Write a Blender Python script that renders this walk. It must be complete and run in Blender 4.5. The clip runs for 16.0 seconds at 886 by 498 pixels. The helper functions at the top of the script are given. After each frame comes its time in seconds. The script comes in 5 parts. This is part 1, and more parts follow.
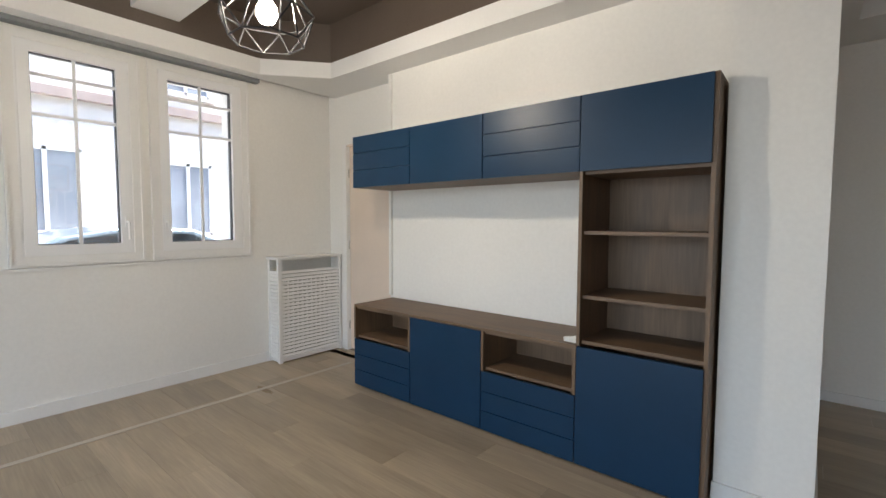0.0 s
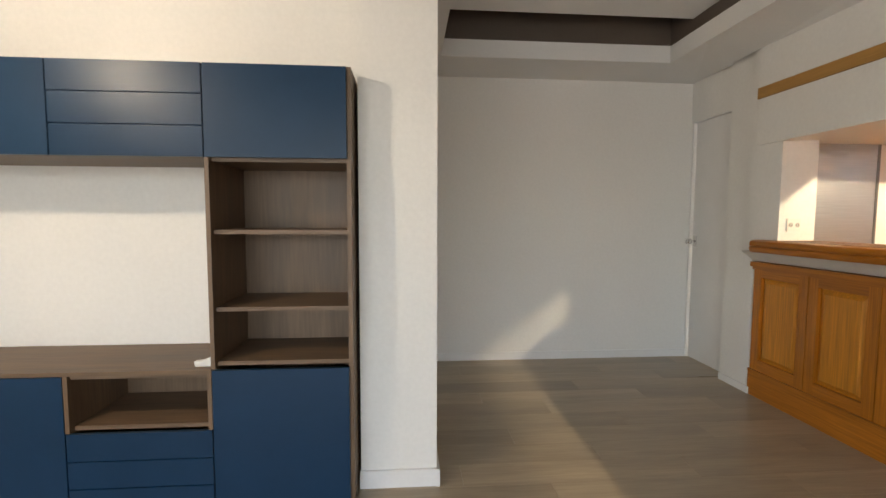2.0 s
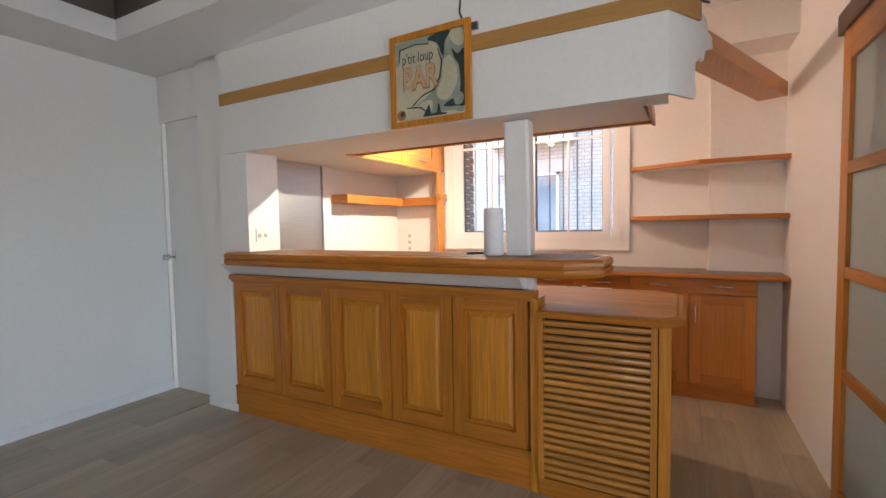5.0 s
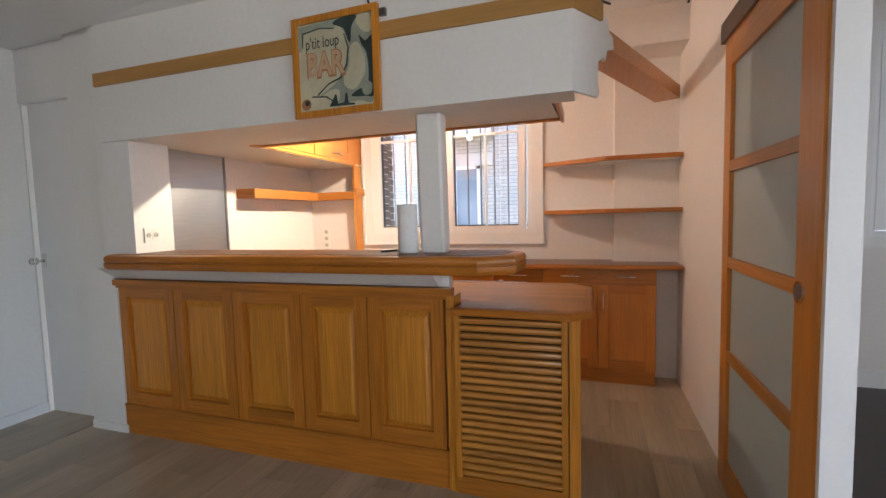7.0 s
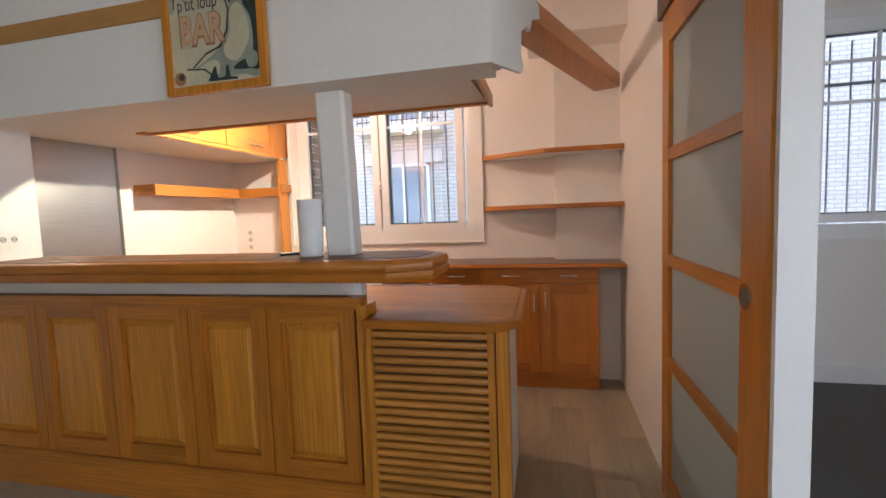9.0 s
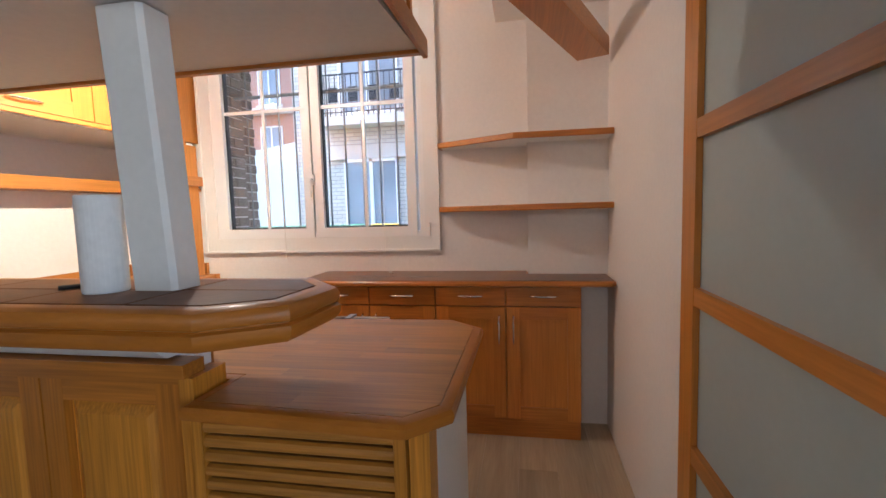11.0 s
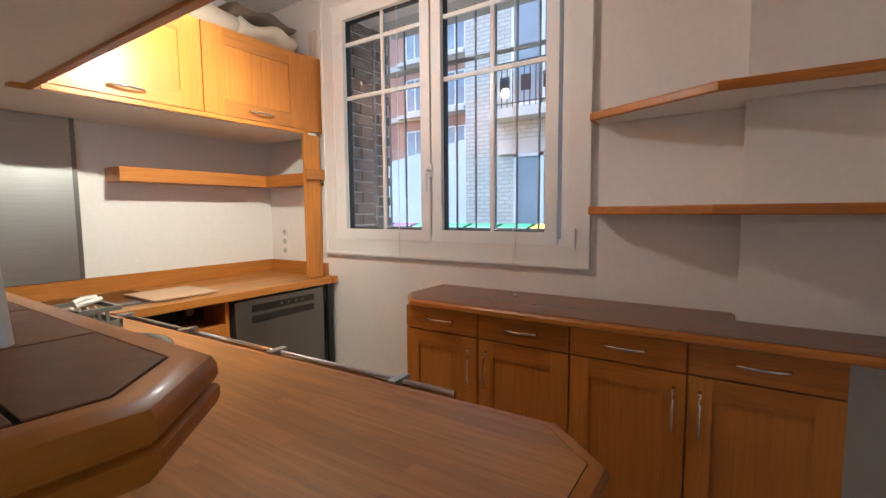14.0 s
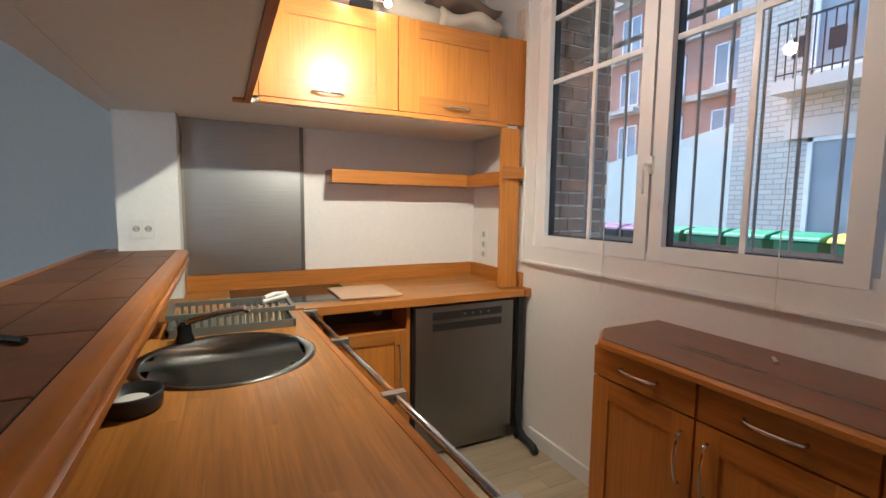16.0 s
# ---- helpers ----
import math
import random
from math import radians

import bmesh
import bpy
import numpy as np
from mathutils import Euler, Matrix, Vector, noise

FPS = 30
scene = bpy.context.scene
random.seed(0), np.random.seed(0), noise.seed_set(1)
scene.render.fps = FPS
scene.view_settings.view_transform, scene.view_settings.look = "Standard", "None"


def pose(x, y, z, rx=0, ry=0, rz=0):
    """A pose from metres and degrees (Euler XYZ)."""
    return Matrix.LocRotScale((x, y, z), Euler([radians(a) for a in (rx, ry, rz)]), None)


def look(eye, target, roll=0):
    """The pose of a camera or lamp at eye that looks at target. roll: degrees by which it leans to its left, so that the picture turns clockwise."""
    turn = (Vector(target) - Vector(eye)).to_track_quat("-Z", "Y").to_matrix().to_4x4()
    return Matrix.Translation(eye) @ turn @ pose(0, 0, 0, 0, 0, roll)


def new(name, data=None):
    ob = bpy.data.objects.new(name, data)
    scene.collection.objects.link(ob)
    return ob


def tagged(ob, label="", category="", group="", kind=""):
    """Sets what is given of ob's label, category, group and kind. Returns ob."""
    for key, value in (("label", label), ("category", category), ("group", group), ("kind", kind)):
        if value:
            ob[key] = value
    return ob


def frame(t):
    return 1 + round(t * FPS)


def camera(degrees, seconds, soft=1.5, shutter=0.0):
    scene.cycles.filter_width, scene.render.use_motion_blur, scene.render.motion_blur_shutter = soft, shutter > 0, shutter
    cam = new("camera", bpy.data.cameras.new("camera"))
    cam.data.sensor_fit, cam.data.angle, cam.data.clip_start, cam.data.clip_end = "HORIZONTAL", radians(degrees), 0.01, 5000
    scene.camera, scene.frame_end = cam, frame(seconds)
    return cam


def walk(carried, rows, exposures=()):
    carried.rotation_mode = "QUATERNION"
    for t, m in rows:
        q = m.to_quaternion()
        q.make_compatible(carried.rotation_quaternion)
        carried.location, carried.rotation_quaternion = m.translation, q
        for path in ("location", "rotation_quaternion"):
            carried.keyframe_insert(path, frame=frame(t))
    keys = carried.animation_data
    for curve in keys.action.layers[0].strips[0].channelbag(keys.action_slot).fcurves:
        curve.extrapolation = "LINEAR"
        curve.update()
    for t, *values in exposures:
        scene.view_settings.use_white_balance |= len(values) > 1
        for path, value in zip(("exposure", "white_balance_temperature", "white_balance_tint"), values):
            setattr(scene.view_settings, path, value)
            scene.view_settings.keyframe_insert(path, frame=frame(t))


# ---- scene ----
cam = camera(89.6, 16.0)
PATH = [
    (0, (-0.014, 0.419, 1.278), (-1.291, 1.953, 1.157), 0.2),
    (0.5, (-0.037, 0.464, 1.278), (-1.148, 2.123, 1.163), 0.4),
    (1, (-0.082, 0.529, 1.279), (-0.786, 2.399, 1.187), 0.5),
    (1.5, (-0.105, 0.617, 1.281), (-0.372, 2.596, 1.175), 0.1),
    (2, (-0.101, 0.688, 1.292), (0.051, 2.677, 1.149), 0.2),
    (2.5, (0.001, 0.751, 1.289), (0.469, 2.691, 1.147), 0.4),
    (3, (0.108, 0.821, 1.287), (0.903, 2.651, 1.149), 0.3),
    (3.5, (0.18, 0.861, 1.271), (1.302, 2.512, 1.146), 0.8),
    (4, (0.227, 0.925, 1.297), (1.692, 2.283, 1.19), -0.4),
    (4.5, (0.268, 0.975, 1.299), (1.958, 2.04, 1.188), -0.8),
    (5, (0.339, 0.961, 1.3), (2.103, 1.897, 1.191), -1.0),
    (7.5, (0.447, 0.925, 1.316), (2.347, 1.53, 1.165), -1.7),
    (8, (0.489, 0.891, 1.313), (2.391, 1.491, 1.164), -2.0),
    (8.5, (0.609, 0.845, 1.31), (2.524, 1.403, 1.16), -2.2),
    (9, (0.758, 0.841, 1.299), (2.7, 1.293, 1.14), -2.1),
    (9.5, (0.942, 0.875, 1.313), (2.913, 1.171, 1.148), -1.9),
    (9.7, (1.008, 0.866, 1.318), (2.982, 1.14, 1.15), -1.8),
    (11.8, (1.834, 0.718, 1.315), (3.715, 1.372, 1.13), -1.1),
    (12, (1.909, 0.7, 1.315), (3.73, 1.507, 1.14), -1.0),
    (12.5, (2.02, 0.675, 1.325), (3.717, 1.719, 1.155), -1.0),
    (13, (2.111, 0.669, 1.33), (3.755, 1.797, 1.172), -0.8),
    (13.5, (2.182, 0.714, 1.327), (3.829, 1.838, 1.165), -0.5),
    (14, (2.319, 0.772, 1.324), (3.98, 1.873, 1.156), -0.5),
    (14.5, (2.482, 0.789, 1.329), (4.106, 1.944, 1.155), -0.8),
    (15, (2.625, 0.79, 1.344), (4.044, 2.19, 1.173), -0.5),
    (15.5, (2.706, 0.855, 1.333), (3.882, 2.464, 1.168), 1.1),
    (16, (2.784, 0.924, 1.371), (3.67, 2.707, 1.181), 0.7),
]
walk(cam, [(t, look(eye, target, roll)) for t, eye, target, roll in PATH], [(0.0, 2.35, 6400, 10), (1.0, 2.5, 6700, 11), (2.5, 2.82, 7200, 12), (4.0, 2.9, 6300, 11),
                                                                           (5.0, 2.83, 5950, 12), (7.5, 2.62, 6050, 12), (9.0, 2.62, 5950, 12), (9.7, 2.58, 5800, 12), (12.0, 2.32, 5400, 7), (16.0, 1.8, 5350, 5)])

# ---- world, sun, lamps ----
world = bpy.data.worlds.new("world")
scene.world = world
world.use_nodes = True
wn = world.node_tree
sky = wn.nodes.new("ShaderNodeTexSky")
sky.sky_type = "NISHITA"
sky.sun_disc = False
sky.sun_elevation, sky.sun_rotation = radians(63), radians(4)
sky.air_density, sky.dust_density = 1.0, 3.0
wn.nodes["Background"].inputs["Strength"].default_value = 0.15
wn.links.new(sky.outputs[0], wn.nodes["Background"].inputs["Color"])
sun_data = bpy.data.lights.new("sun", "SUN")
sun_data.energy, sun_data.angle, sun_data.color = 4.0, radians(30), (1.0, 0.97, 0.93)
sun = new("sun", sun_data)
sun.matrix_world = look((0.5, 7, 14), (0, 0, 0))


def point_lamp(name, place, watts, colour, radius):
    data = bpy.data.lights.new(name, "POINT")
    data.energy, data.color, data.shadow_soft_size = watts, colour, radius
    ob = new(name, data)
    ob.location = place
    return ob


point_lamp("pendant_light", (-1.88, 1.46, 2.17), 3.9, (1.0, 0.90, 0.78), 0.05)


def spot_lamp(name, eye, target, watts, colour, degrees):
    data = bpy.data.lights.new(name, "SPOT")
    data.energy, data.color, data.shadow_soft_size = watts, colour, 0.02
    data.spot_size, data.spot_blend = radians(degrees), 0.8
    ob = new(name, data)
    ob.matrix_world = look(eye, target)
    return ob


# fill lamp added in the made-up south opening to brighten the alcove
fill_lamp = bpy.data.lights.new("south_fill_light", "AREA")
fill_lamp.shape, fill_lamp.size, fill_lamp.size_y, fill_lamp.energy, fill_lamp.color = "RECTANGLE", 4.7, 2.1, 12, (0.95, 0.985, 1.0)
south_light = new("south_fill_light", fill_lamp)
south_light.matrix_world = look((-0.95, -2.36, 1.30), (-0.95, 5, 1.30))
point_lamp("kitchen_ceiling_light", (3.42, 2.25, 2.19), 5.2, (1.0, 0.85, 0.68), 0.03)
spot_lamp("kitchen_spot_light", (3.42, 2.25, 2.18), (2.95, 3.5, 1.0), 24, (1.0, 0.87, 0.60), 145)
spot_lamp("clip_spot_light", (3.36, 2.955, 2.335), (3.37, 3.055, 2.08), 1.7, (1.0, 0.68, 0.28), 75)


# ---- materials ----
def material(name, colour, rough=0.5, metal=0.0, vary=0.08, scale=(3, 3, 3), grain=0.0, grain_scale=(60, 60, 60), bump=0.0,
             colour2=None, coat=0.0, detail=4.0, per_object=0.0, spec=0.5):
    m = bpy.data.materials.new(name)
    m.use_nodes = True
    nt = m.node_tree
    b = nt.nodes["Principled BSDF"]
    b.inputs["Roughness"].default_value = rough
    b.inputs["Metallic"].default_value = metal
    b.inputs["Coat Weight"].default_value = coat
    b.inputs["Coat Roughness"].default_value = 0.15
    b.inputs["Specular IOR Level"].default_value = spec
    c2 = colour2 or tuple(c * (1 - 2 * vary) for c in colour)
    tc = nt.nodes.new("ShaderNodeTexCoord")
    fine_in = tc.outputs["Object"]
    if per_object:
        info = nt.nodes.new("ShaderNodeObjectInfo")
        comb = nt.nodes.new("ShaderNodeVectorMath")
        comb.operation = "MULTIPLY_ADD"
        comb.inputs[1].default_value = (37, 23, 11)
        nt.links.new(info.outputs["Random"], comb.inputs[0])
        nt.links.new(tc.outputs["Object"], comb.inputs[2])
        fine_in = comb.outputs[0]

    def noise_at(sc, det):
        mp = nt.nodes.new("ShaderNodeMapping")
        mp.inputs["Scale"].default_value = sc
        nt.links.new(fine_in, mp.inputs["Vector"])
        n = nt.nodes.new("ShaderNodeTexNoise")
        n.inputs["Scale"].default_value = 1.0
        n.inputs["Detail"].default_value = det
        nt.links.new(mp.outputs[0], n.inputs["Vector"])
        return n.outputs["Fac"]

    big = noise_at(scale, detail)
    ramp = nt.nodes.new("ShaderNodeMapRange")
    ramp.inputs["From Min"].default_value, ramp.inputs["From Max"].default_value = 0.3, 0.7
    nt.links.new(big, ramp.inputs["Value"])
    mix = nt.nodes.new("ShaderNodeMix")
    mix.data_type = "RGBA"
    mix.inputs["A"].default_value, mix.inputs["B"].default_value = (*c2, 1), (*colour, 1)
    nt.links.new(ramp.outputs[0], mix.inputs["Factor"])
    out = mix.outputs["Result"]
    fine = noise_at(grain_scale, 6.0)
    if grain:
        g = nt.nodes.new("ShaderNodeMapRange")
        g.inputs["From Min"].default_value, g.inputs["From Max"].default_value = 0.3, 0.7
        g.inputs["To Min"].default_value, g.inputs["To Max"].default_value = 1 - grain, 1 + grain * 0.5
        nt.links.new(fine, g.inputs["Value"])
        mul = nt.nodes.new("ShaderNodeVectorMath")
        mul.operation = "SCALE"
        nt.links.new(out, mul.inputs[0])
        nt.links.new(g.outputs[0], mul.inputs["Scale"])
        out = mul.outputs[0]
    if per_object:
        g = nt.nodes.new("ShaderNodeMapRange")
        g.inputs["To Min"].default_value, g.inputs["To Max"].default_value = 1 - per_object, 1 + per_object
        nt.links.new(info.outputs["Random"], g.inputs["Value"])
        mul = nt.nodes.new("ShaderNodeVectorMath")
        mul.operation = "SCALE"
        nt.links.new(out, mul.inputs[0])
        nt.links.new(g.outputs[0], mul.inputs["Scale"])
        out = mul.outputs[0]
    nt.links.new(out, b.inputs["Base Color"])
    rr = nt.nodes.new("ShaderNodeMapRange")
    rr.inputs["To Min"].default_value, rr.inputs["To Max"].default_value = max(0, rough - 0.08), min(1, rough + 0.08)
    nt.links.new(big, rr.inputs["Value"])
    nt.links.new(rr.outputs[0], b.inputs["Roughness"])
    if bump:
        bp = nt.nodes.new("ShaderNodeBump")
        bp.inputs["Strength"].default_value, bp.inputs["Distance"].default_value = bump, 0.004
        nt.links.new(fine, bp.inputs["Height"])
        nt.links.new(bp.outputs[0], b.inputs["Normal"])
    return m


def glass(name, colour, rough):
    m = bpy.data.materials.new(name)
    m.use_nodes = True
    b = m.node_tree.nodes["Principled BSDF"]
    b.inputs["Base Color"].default_value = (*colour, 1)
    b.inputs["Roughness"].default_value = rough
    b.inputs["Transmission Weight"].default_value = 1.0
    b.inputs["IOR"].default_value = 1.45
    return m


def glow(name, colour, strength):
    m = bpy.data.materials.new(name)
    m.use_nodes = True
    b = m.node_tree.nodes["Principled BSDF"]
    b.inputs["Emission Color"].default_value = (*colour, 1)
    b.inputs["Emission Strength"].default_value = strength
    return m


PAINT = material("white_wall_paint", (0.80, 0.785, 0.75), 0.6, vary=0.02, scale=(0.9, 0.9, 0.9), grain=0.03, grain_scale=(45, 45, 45), bump=0.15)
PINK = material("warm_white_kitchen_paint", (0.80, 0.755, 0.72), 0.6, vary=0.025, scale=(1.1, 1.1, 1.1), grain=0.03, grain_scale=(45, 45, 45), bump=0.15)
SOFFIT = material("white_ceiling_paint", (0.78, 0.775, 0.76), 0.7, vary=0.02, scale=(1.3, 1.3, 1.3), grain=0.02)
TAUPE = material("taupe_ceiling_paint", (0.115, 0.088, 0.07), 0.5, vary=0.12, scale=(1.5, 1.5, 1.5), grain=0.06)
BEIGE = material("beige_door_paint", (0.72, 0.60, 0.50), 0.5, vary=0.03, grain=0.02)
TRIM = material("white_gloss_trim", (0.80, 0.79, 0.77), 0.35, vary=0.02, scale=(5, 5, 5), grain=0.02)
PVC = material("white_window_frame", (0.82, 0.82, 0.82), 0.3, vary=0.015, scale=(6, 6, 6))
BLUE = material("deep_blue_matt_lacquer", (0.007, 0.034, 0.078), 0.36, vary=0.06, scale=(4, 4, 4), grain=0.03, spec=0.25)
WALNUT_Z = material("grey_walnut_upright", (0.20, 0.125, 0.072), 0.5, vary=0.2, scale=(9, 9, 1.2), grain=0.22, grain_scale=(90, 90, 5), bump=0.1)
WALNUT_X = material("grey_walnut_level", (0.20, 0.125, 0.072), 0.5, vary=0.2, scale=(1.2, 9, 9), grain=0.22, grain_scale=(5, 90, 90), bump=0.1)
OAK_Z = material("honey_oak_upright", (0.60, 0.235, 0.022), 0.38, vary=0.1, scale=(14, 14, 1.0), grain=0.3, grain_scale=(130, 130, 4), bump=0.1, coat=0.12, per_object=0.12, spec=0.38)
OAK_D = material("darker_oak_upright", (0.50, 0.175, 0.016), 0.38, vary=0.1, scale=(14, 14, 1.0), grain=0.3, grain_scale=(130, 130, 4), bump=0.1, coat=0.12, per_object=0.1, spec=0.38)
OAK_Y = material("honey_oak_level", (0.47, 0.165, 0.018), 0.34, vary=0.12, scale=(12, 1.0, 12), grain=0.3, grain_scale=(120, 4, 120), bump=0.1, coat=0.12, per_object=0.08, spec=0.38)
OAK_X = material("honey_oak_across", (0.45, 0.18, 0.038), 0.34, vary=0.12, scale=(1.0, 12, 12), grain=0.3, grain_scale=(4, 120, 120), bump=0.1, coat=0.12, per_object=0.08, spec=0.38)
OAK_S = material("honey_oak_slat", (0.52, 0.215, 0.03), 0.36, vary=0.12, scale=(12, 1.0, 12), grain=0.3, grain_scale=(120, 4, 120), bump=0.1, coat=0.12, per_object=0.14, spec=0.38)
OAK_E = material("polished_oak_edge", (0.44, 0.15, 0.014), 0.36, vary=0.12, scale=(5, 5, 9), grain=0.08, grain_scale=(30, 30, 160), bump=0.03, coat=0.1, spec=0.36)
BAND = material("pale_honey_band", (0.47, 0.25, 0.07), 0.5, vary=0.08, scale=(12, 1.0, 12), grain=0.1, grain_scale=(120, 4, 120), spec=0.35)
TRACK = material("grey_brown_track_cover", (0.20, 0.13, 0.095), 0.5, vary=0.1, scale=(2, 9, 9), grain=0.1)
BEECH_Z = material("orange_beech_upright", (0.59, 0.225, 0.036), 0.36, vary=0.1, scale=(10, 10, 1.0), grain=0.15, grain_scale=(110, 110, 4), bump=0.05, coat=0.12, per_object=0.08, spec=0.38)
BEECH_X = material("orange_beech_across", (0.54, 0.21, 0.04), 0.34, vary=0.1, scale=(1.0, 12, 10), grain=0.18, grain_scale=(4, 110, 110), bump=0.05, coat=0.12, per_object=0.10, spec=0.38)
BEECH_Y = material("orange_beech_level", (0.52, 0.19, 0.03), 0.33, vary=0.12, scale=(10, 1.0, 10), grain=0.2, grain_scale=(110, 4, 110), bump=0.05, coat=0.12, per_object=0.10, spec=0.38)
CHERRY_Y = material("red_stained_worktop", (0.22, 0.076, 0.022), 0.3, vary=0.24, scale=(14, 1.0, 14), grain=0.22, grain_scale=(120, 4, 120), bump=0.04, coat=0.2, per_object=0.06)
BLOCK = material("butcher_block_stave", (0.46, 0.19, 0.034), 0.42, vary=0.14, scale=(16, 1.2, 14), grain=0.22, grain_scale=(120, 5, 120), bump=0.04, coat=0.06, per_object=0.17, spec=0.36)
BLOCK_X = material("butcher_block_stave_across", (0.47, 0.19, 0.032), 0.36, vary=0.14, scale=(1.2, 16, 14), grain=0.22, grain_scale=(5, 120, 120), bump=0.04, coat=0.12, per_object=0.2, spec=0.4)
TILE = material("brown_glazed_tile", (0.185, 0.078, 0.032), 0.46, vary=0.18, scale=(7, 7, 7), grain=0.15, grain_scale=(25, 25, 25), bump=0.2, coat=0.0, per_object=0.15, spec=0.16)
GROUT_AND_GAP_SHADE = material("dark_grout_and_gap_shade", (0.045, 0.028, 0.02), 0.9, vary=0.1, grain=0.2)
PLANK = material("greige_oak_plank", (0.43, 0.345, 0.24), 0.31, vary=0.13, scale=(1.3, 9, 5), grain=0.13, grain_scale=(5, 110, 60), bump=0.08, per_object=0.16)
JOINT = material("floor_joint", (0.20, 0.155, 0.115), 0.8)
BAND_BRICK = material("pale_brown_band", (0.45, 0.37, 0.33), 0.85, vary=0.1)
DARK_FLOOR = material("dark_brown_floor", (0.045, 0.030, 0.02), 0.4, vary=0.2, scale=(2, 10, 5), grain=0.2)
STEEL = material("brushed_steel", (0.50, 0.50, 0.50), 0.36, 1.0, vary=0.04, scale=(2, 2, 2), grain=0.08, grain_scale=(4, 4, 200))
BOWL = material("dull_sink_steel", (0.24, 0.235, 0.22), 0.24, 1.0, vary=0.1, scale=(3, 3, 3))
CHROME = material("chrome", (0.75, 0.74, 0.72), 0.15, 1.0, vary=0.03)
DARK = material("black_plastic", (0.02, 0.02, 0.02), 0.4, vary=0.1)
GREY_METAL = material("dishwasher_grey", (0.24, 0.235, 0.225), 0.36, 0.85, vary=0.05, scale=(2, 2, 2), grain=0.05, grain_scale=(200, 4, 4))
BLACK_GLASS = material("black_ceramic_glass", (0.012, 0.012, 0.012), 0.07, vary=0.05)
PLASTIC = material("white_plastic", (0.78, 0.76, 0.71), 0.35, vary=0.03)
GREY_PLASTIC = material("grey_rack_plastic", (0.17, 0.17, 0.145), 0.45, vary=0.06)
PEG = material("tan_rack_peg", (0.45, 0.33, 0.19), 0.5)
WELL = material("socket_well_plastic", (0.48, 0.46, 0.42), 0.45)
PAPER = material("white_paper", (0.80, 0.79, 0.77), 0.9, vary=0.03, scale=(20, 20, 20), grain=0.05)
WIRE = material("dark_wire", (0.035, 0.035, 0.038), 0.35, 0.7, vary=0.05)
LIGHT_STREAK = material("painted_light_streak", (0.60, 0.55, 0.47), 0.4, vary=0.1, scale=(3, 1.5, 3), grain=0.1)
CLEAR = glass("clear_glass", (1, 1, 1), 0.0)
FROST = material("frosted_glass", (0.40, 0.44, 0.42), 0.42, vary=0.03, scale=(2, 2, 2), grain=0.02)
BULB = glow("lit_bulb", (1.0, 0.86, 0.66), 40)
BRICK = material("grey_brown_brick", (0.25, 0.20, 0.165), 0.85, vary=0.2, scale=(9, 9, 9), grain=0.2, bump=0.4, per_object=0.25)
CREAM = material("cream_render", (0.62, 0.59, 0.54), 0.85, vary=0.06, scale=(0.5, 0.5, 0.5), grain=0.05)


def coursed(name, brick, brick2, mortar):
    """Brickwork of far walls that stand across x."""
    m = bpy.data.materials.new(name)
    m.use_nodes = True
    nt = m.node_tree
    tc, sep, com = nt.nodes.new("ShaderNodeTexCoord"), nt.nodes.new("ShaderNodeSeparateXYZ"), nt.nodes.new("ShaderNodeCombineXYZ")
    nt.links.new(tc.outputs["Object"], sep.inputs[0])
    nt.links.new(sep.outputs["Y"], com.inputs["X"])
    nt.links.new(sep.outputs["Z"], com.inputs["Y"])
    br = nt.nodes.new("ShaderNodeTexBrick")
    br.inputs["Scale"].default_value = 1.0
    br.inputs["Brick Width"].default_value, br.inputs["Row Height"].default_value = 0.24, 0.085
    br.inputs["Mortar Size"].default_value = 0.009
    for k, c in (("Color1", brick), ("Color2", brick2), ("Mortar", mortar)):
        br.inputs[k].default_value = (*c, 1)
    nt.links.new(com.outputs[0], br.inputs["Vector"])
    b = nt.nodes["Principled BSDF"]
    b.inputs["Roughness"].default_value = 0.85
    nt.links.new(br.outputs["Color"], b.inputs["Base Color"])
    return m


WHITE_BRICK = coursed("pale_brick", (0.60, 0.57, 0.52), (0.52, 0.49, 0.44), (0.36, 0.34, 0.31))
RED_BRICK = coursed("red_brick_wall", (0.50, 0.25, 0.18), (0.44, 0.20, 0.14), (0.45, 0.38, 0.32))
PALE_RENDER = material("pale_street_render", (0.78, 0.765, 0.73), 0.85, vary=0.05, scale=(0.5, 0.5, 0.5), grain=0.05)
GREY_RENDER = material("blue_grey_render", (0.33, 0.37, 0.37), 0.85, vary=0.08, scale=(0.4, 0.4, 0.4), grain=0.06)
ASPHALT = material("asphalt", (0.055, 0.055, 0.055), 0.9, vary=0.15, grain=0.3)
CAR_BLUE = material("grey_blue_car_paint", (0.20, 0.26, 0.31), 0.2, 0.4, vary=0.04, coat=0.6)
# pane colour is lightened to carry the sky's reflection
HOUSE_PANE = material("house_pane_with_painted_sky", (0.36, 0.40, 0.45), 0.1, vary=0.2, scale=(0.8, 0.8, 0.8))
CAR_GLASS = material("dark_car_glass", (0.02, 0.025, 0.03), 0.06)
GREEN_BIN = material("green_bin_plastic", (0.02, 0.16, 0.075), 0.45, vary=0.1)
YELLOW_BIN = material("yellow_bin_plastic", (0.62, 0.42, 0.03), 0.45, vary=0.1)
PURPLE_BIN = material("purple_bin_plastic", (0.10, 0.03, 0.09), 0.45, vary=0.1)
IRON_AND_SHADE = material("grey_painted_iron_and_slot_shade", (0.22, 0.23, 0.24), 0.5, vary=0.1, grain=0.1)
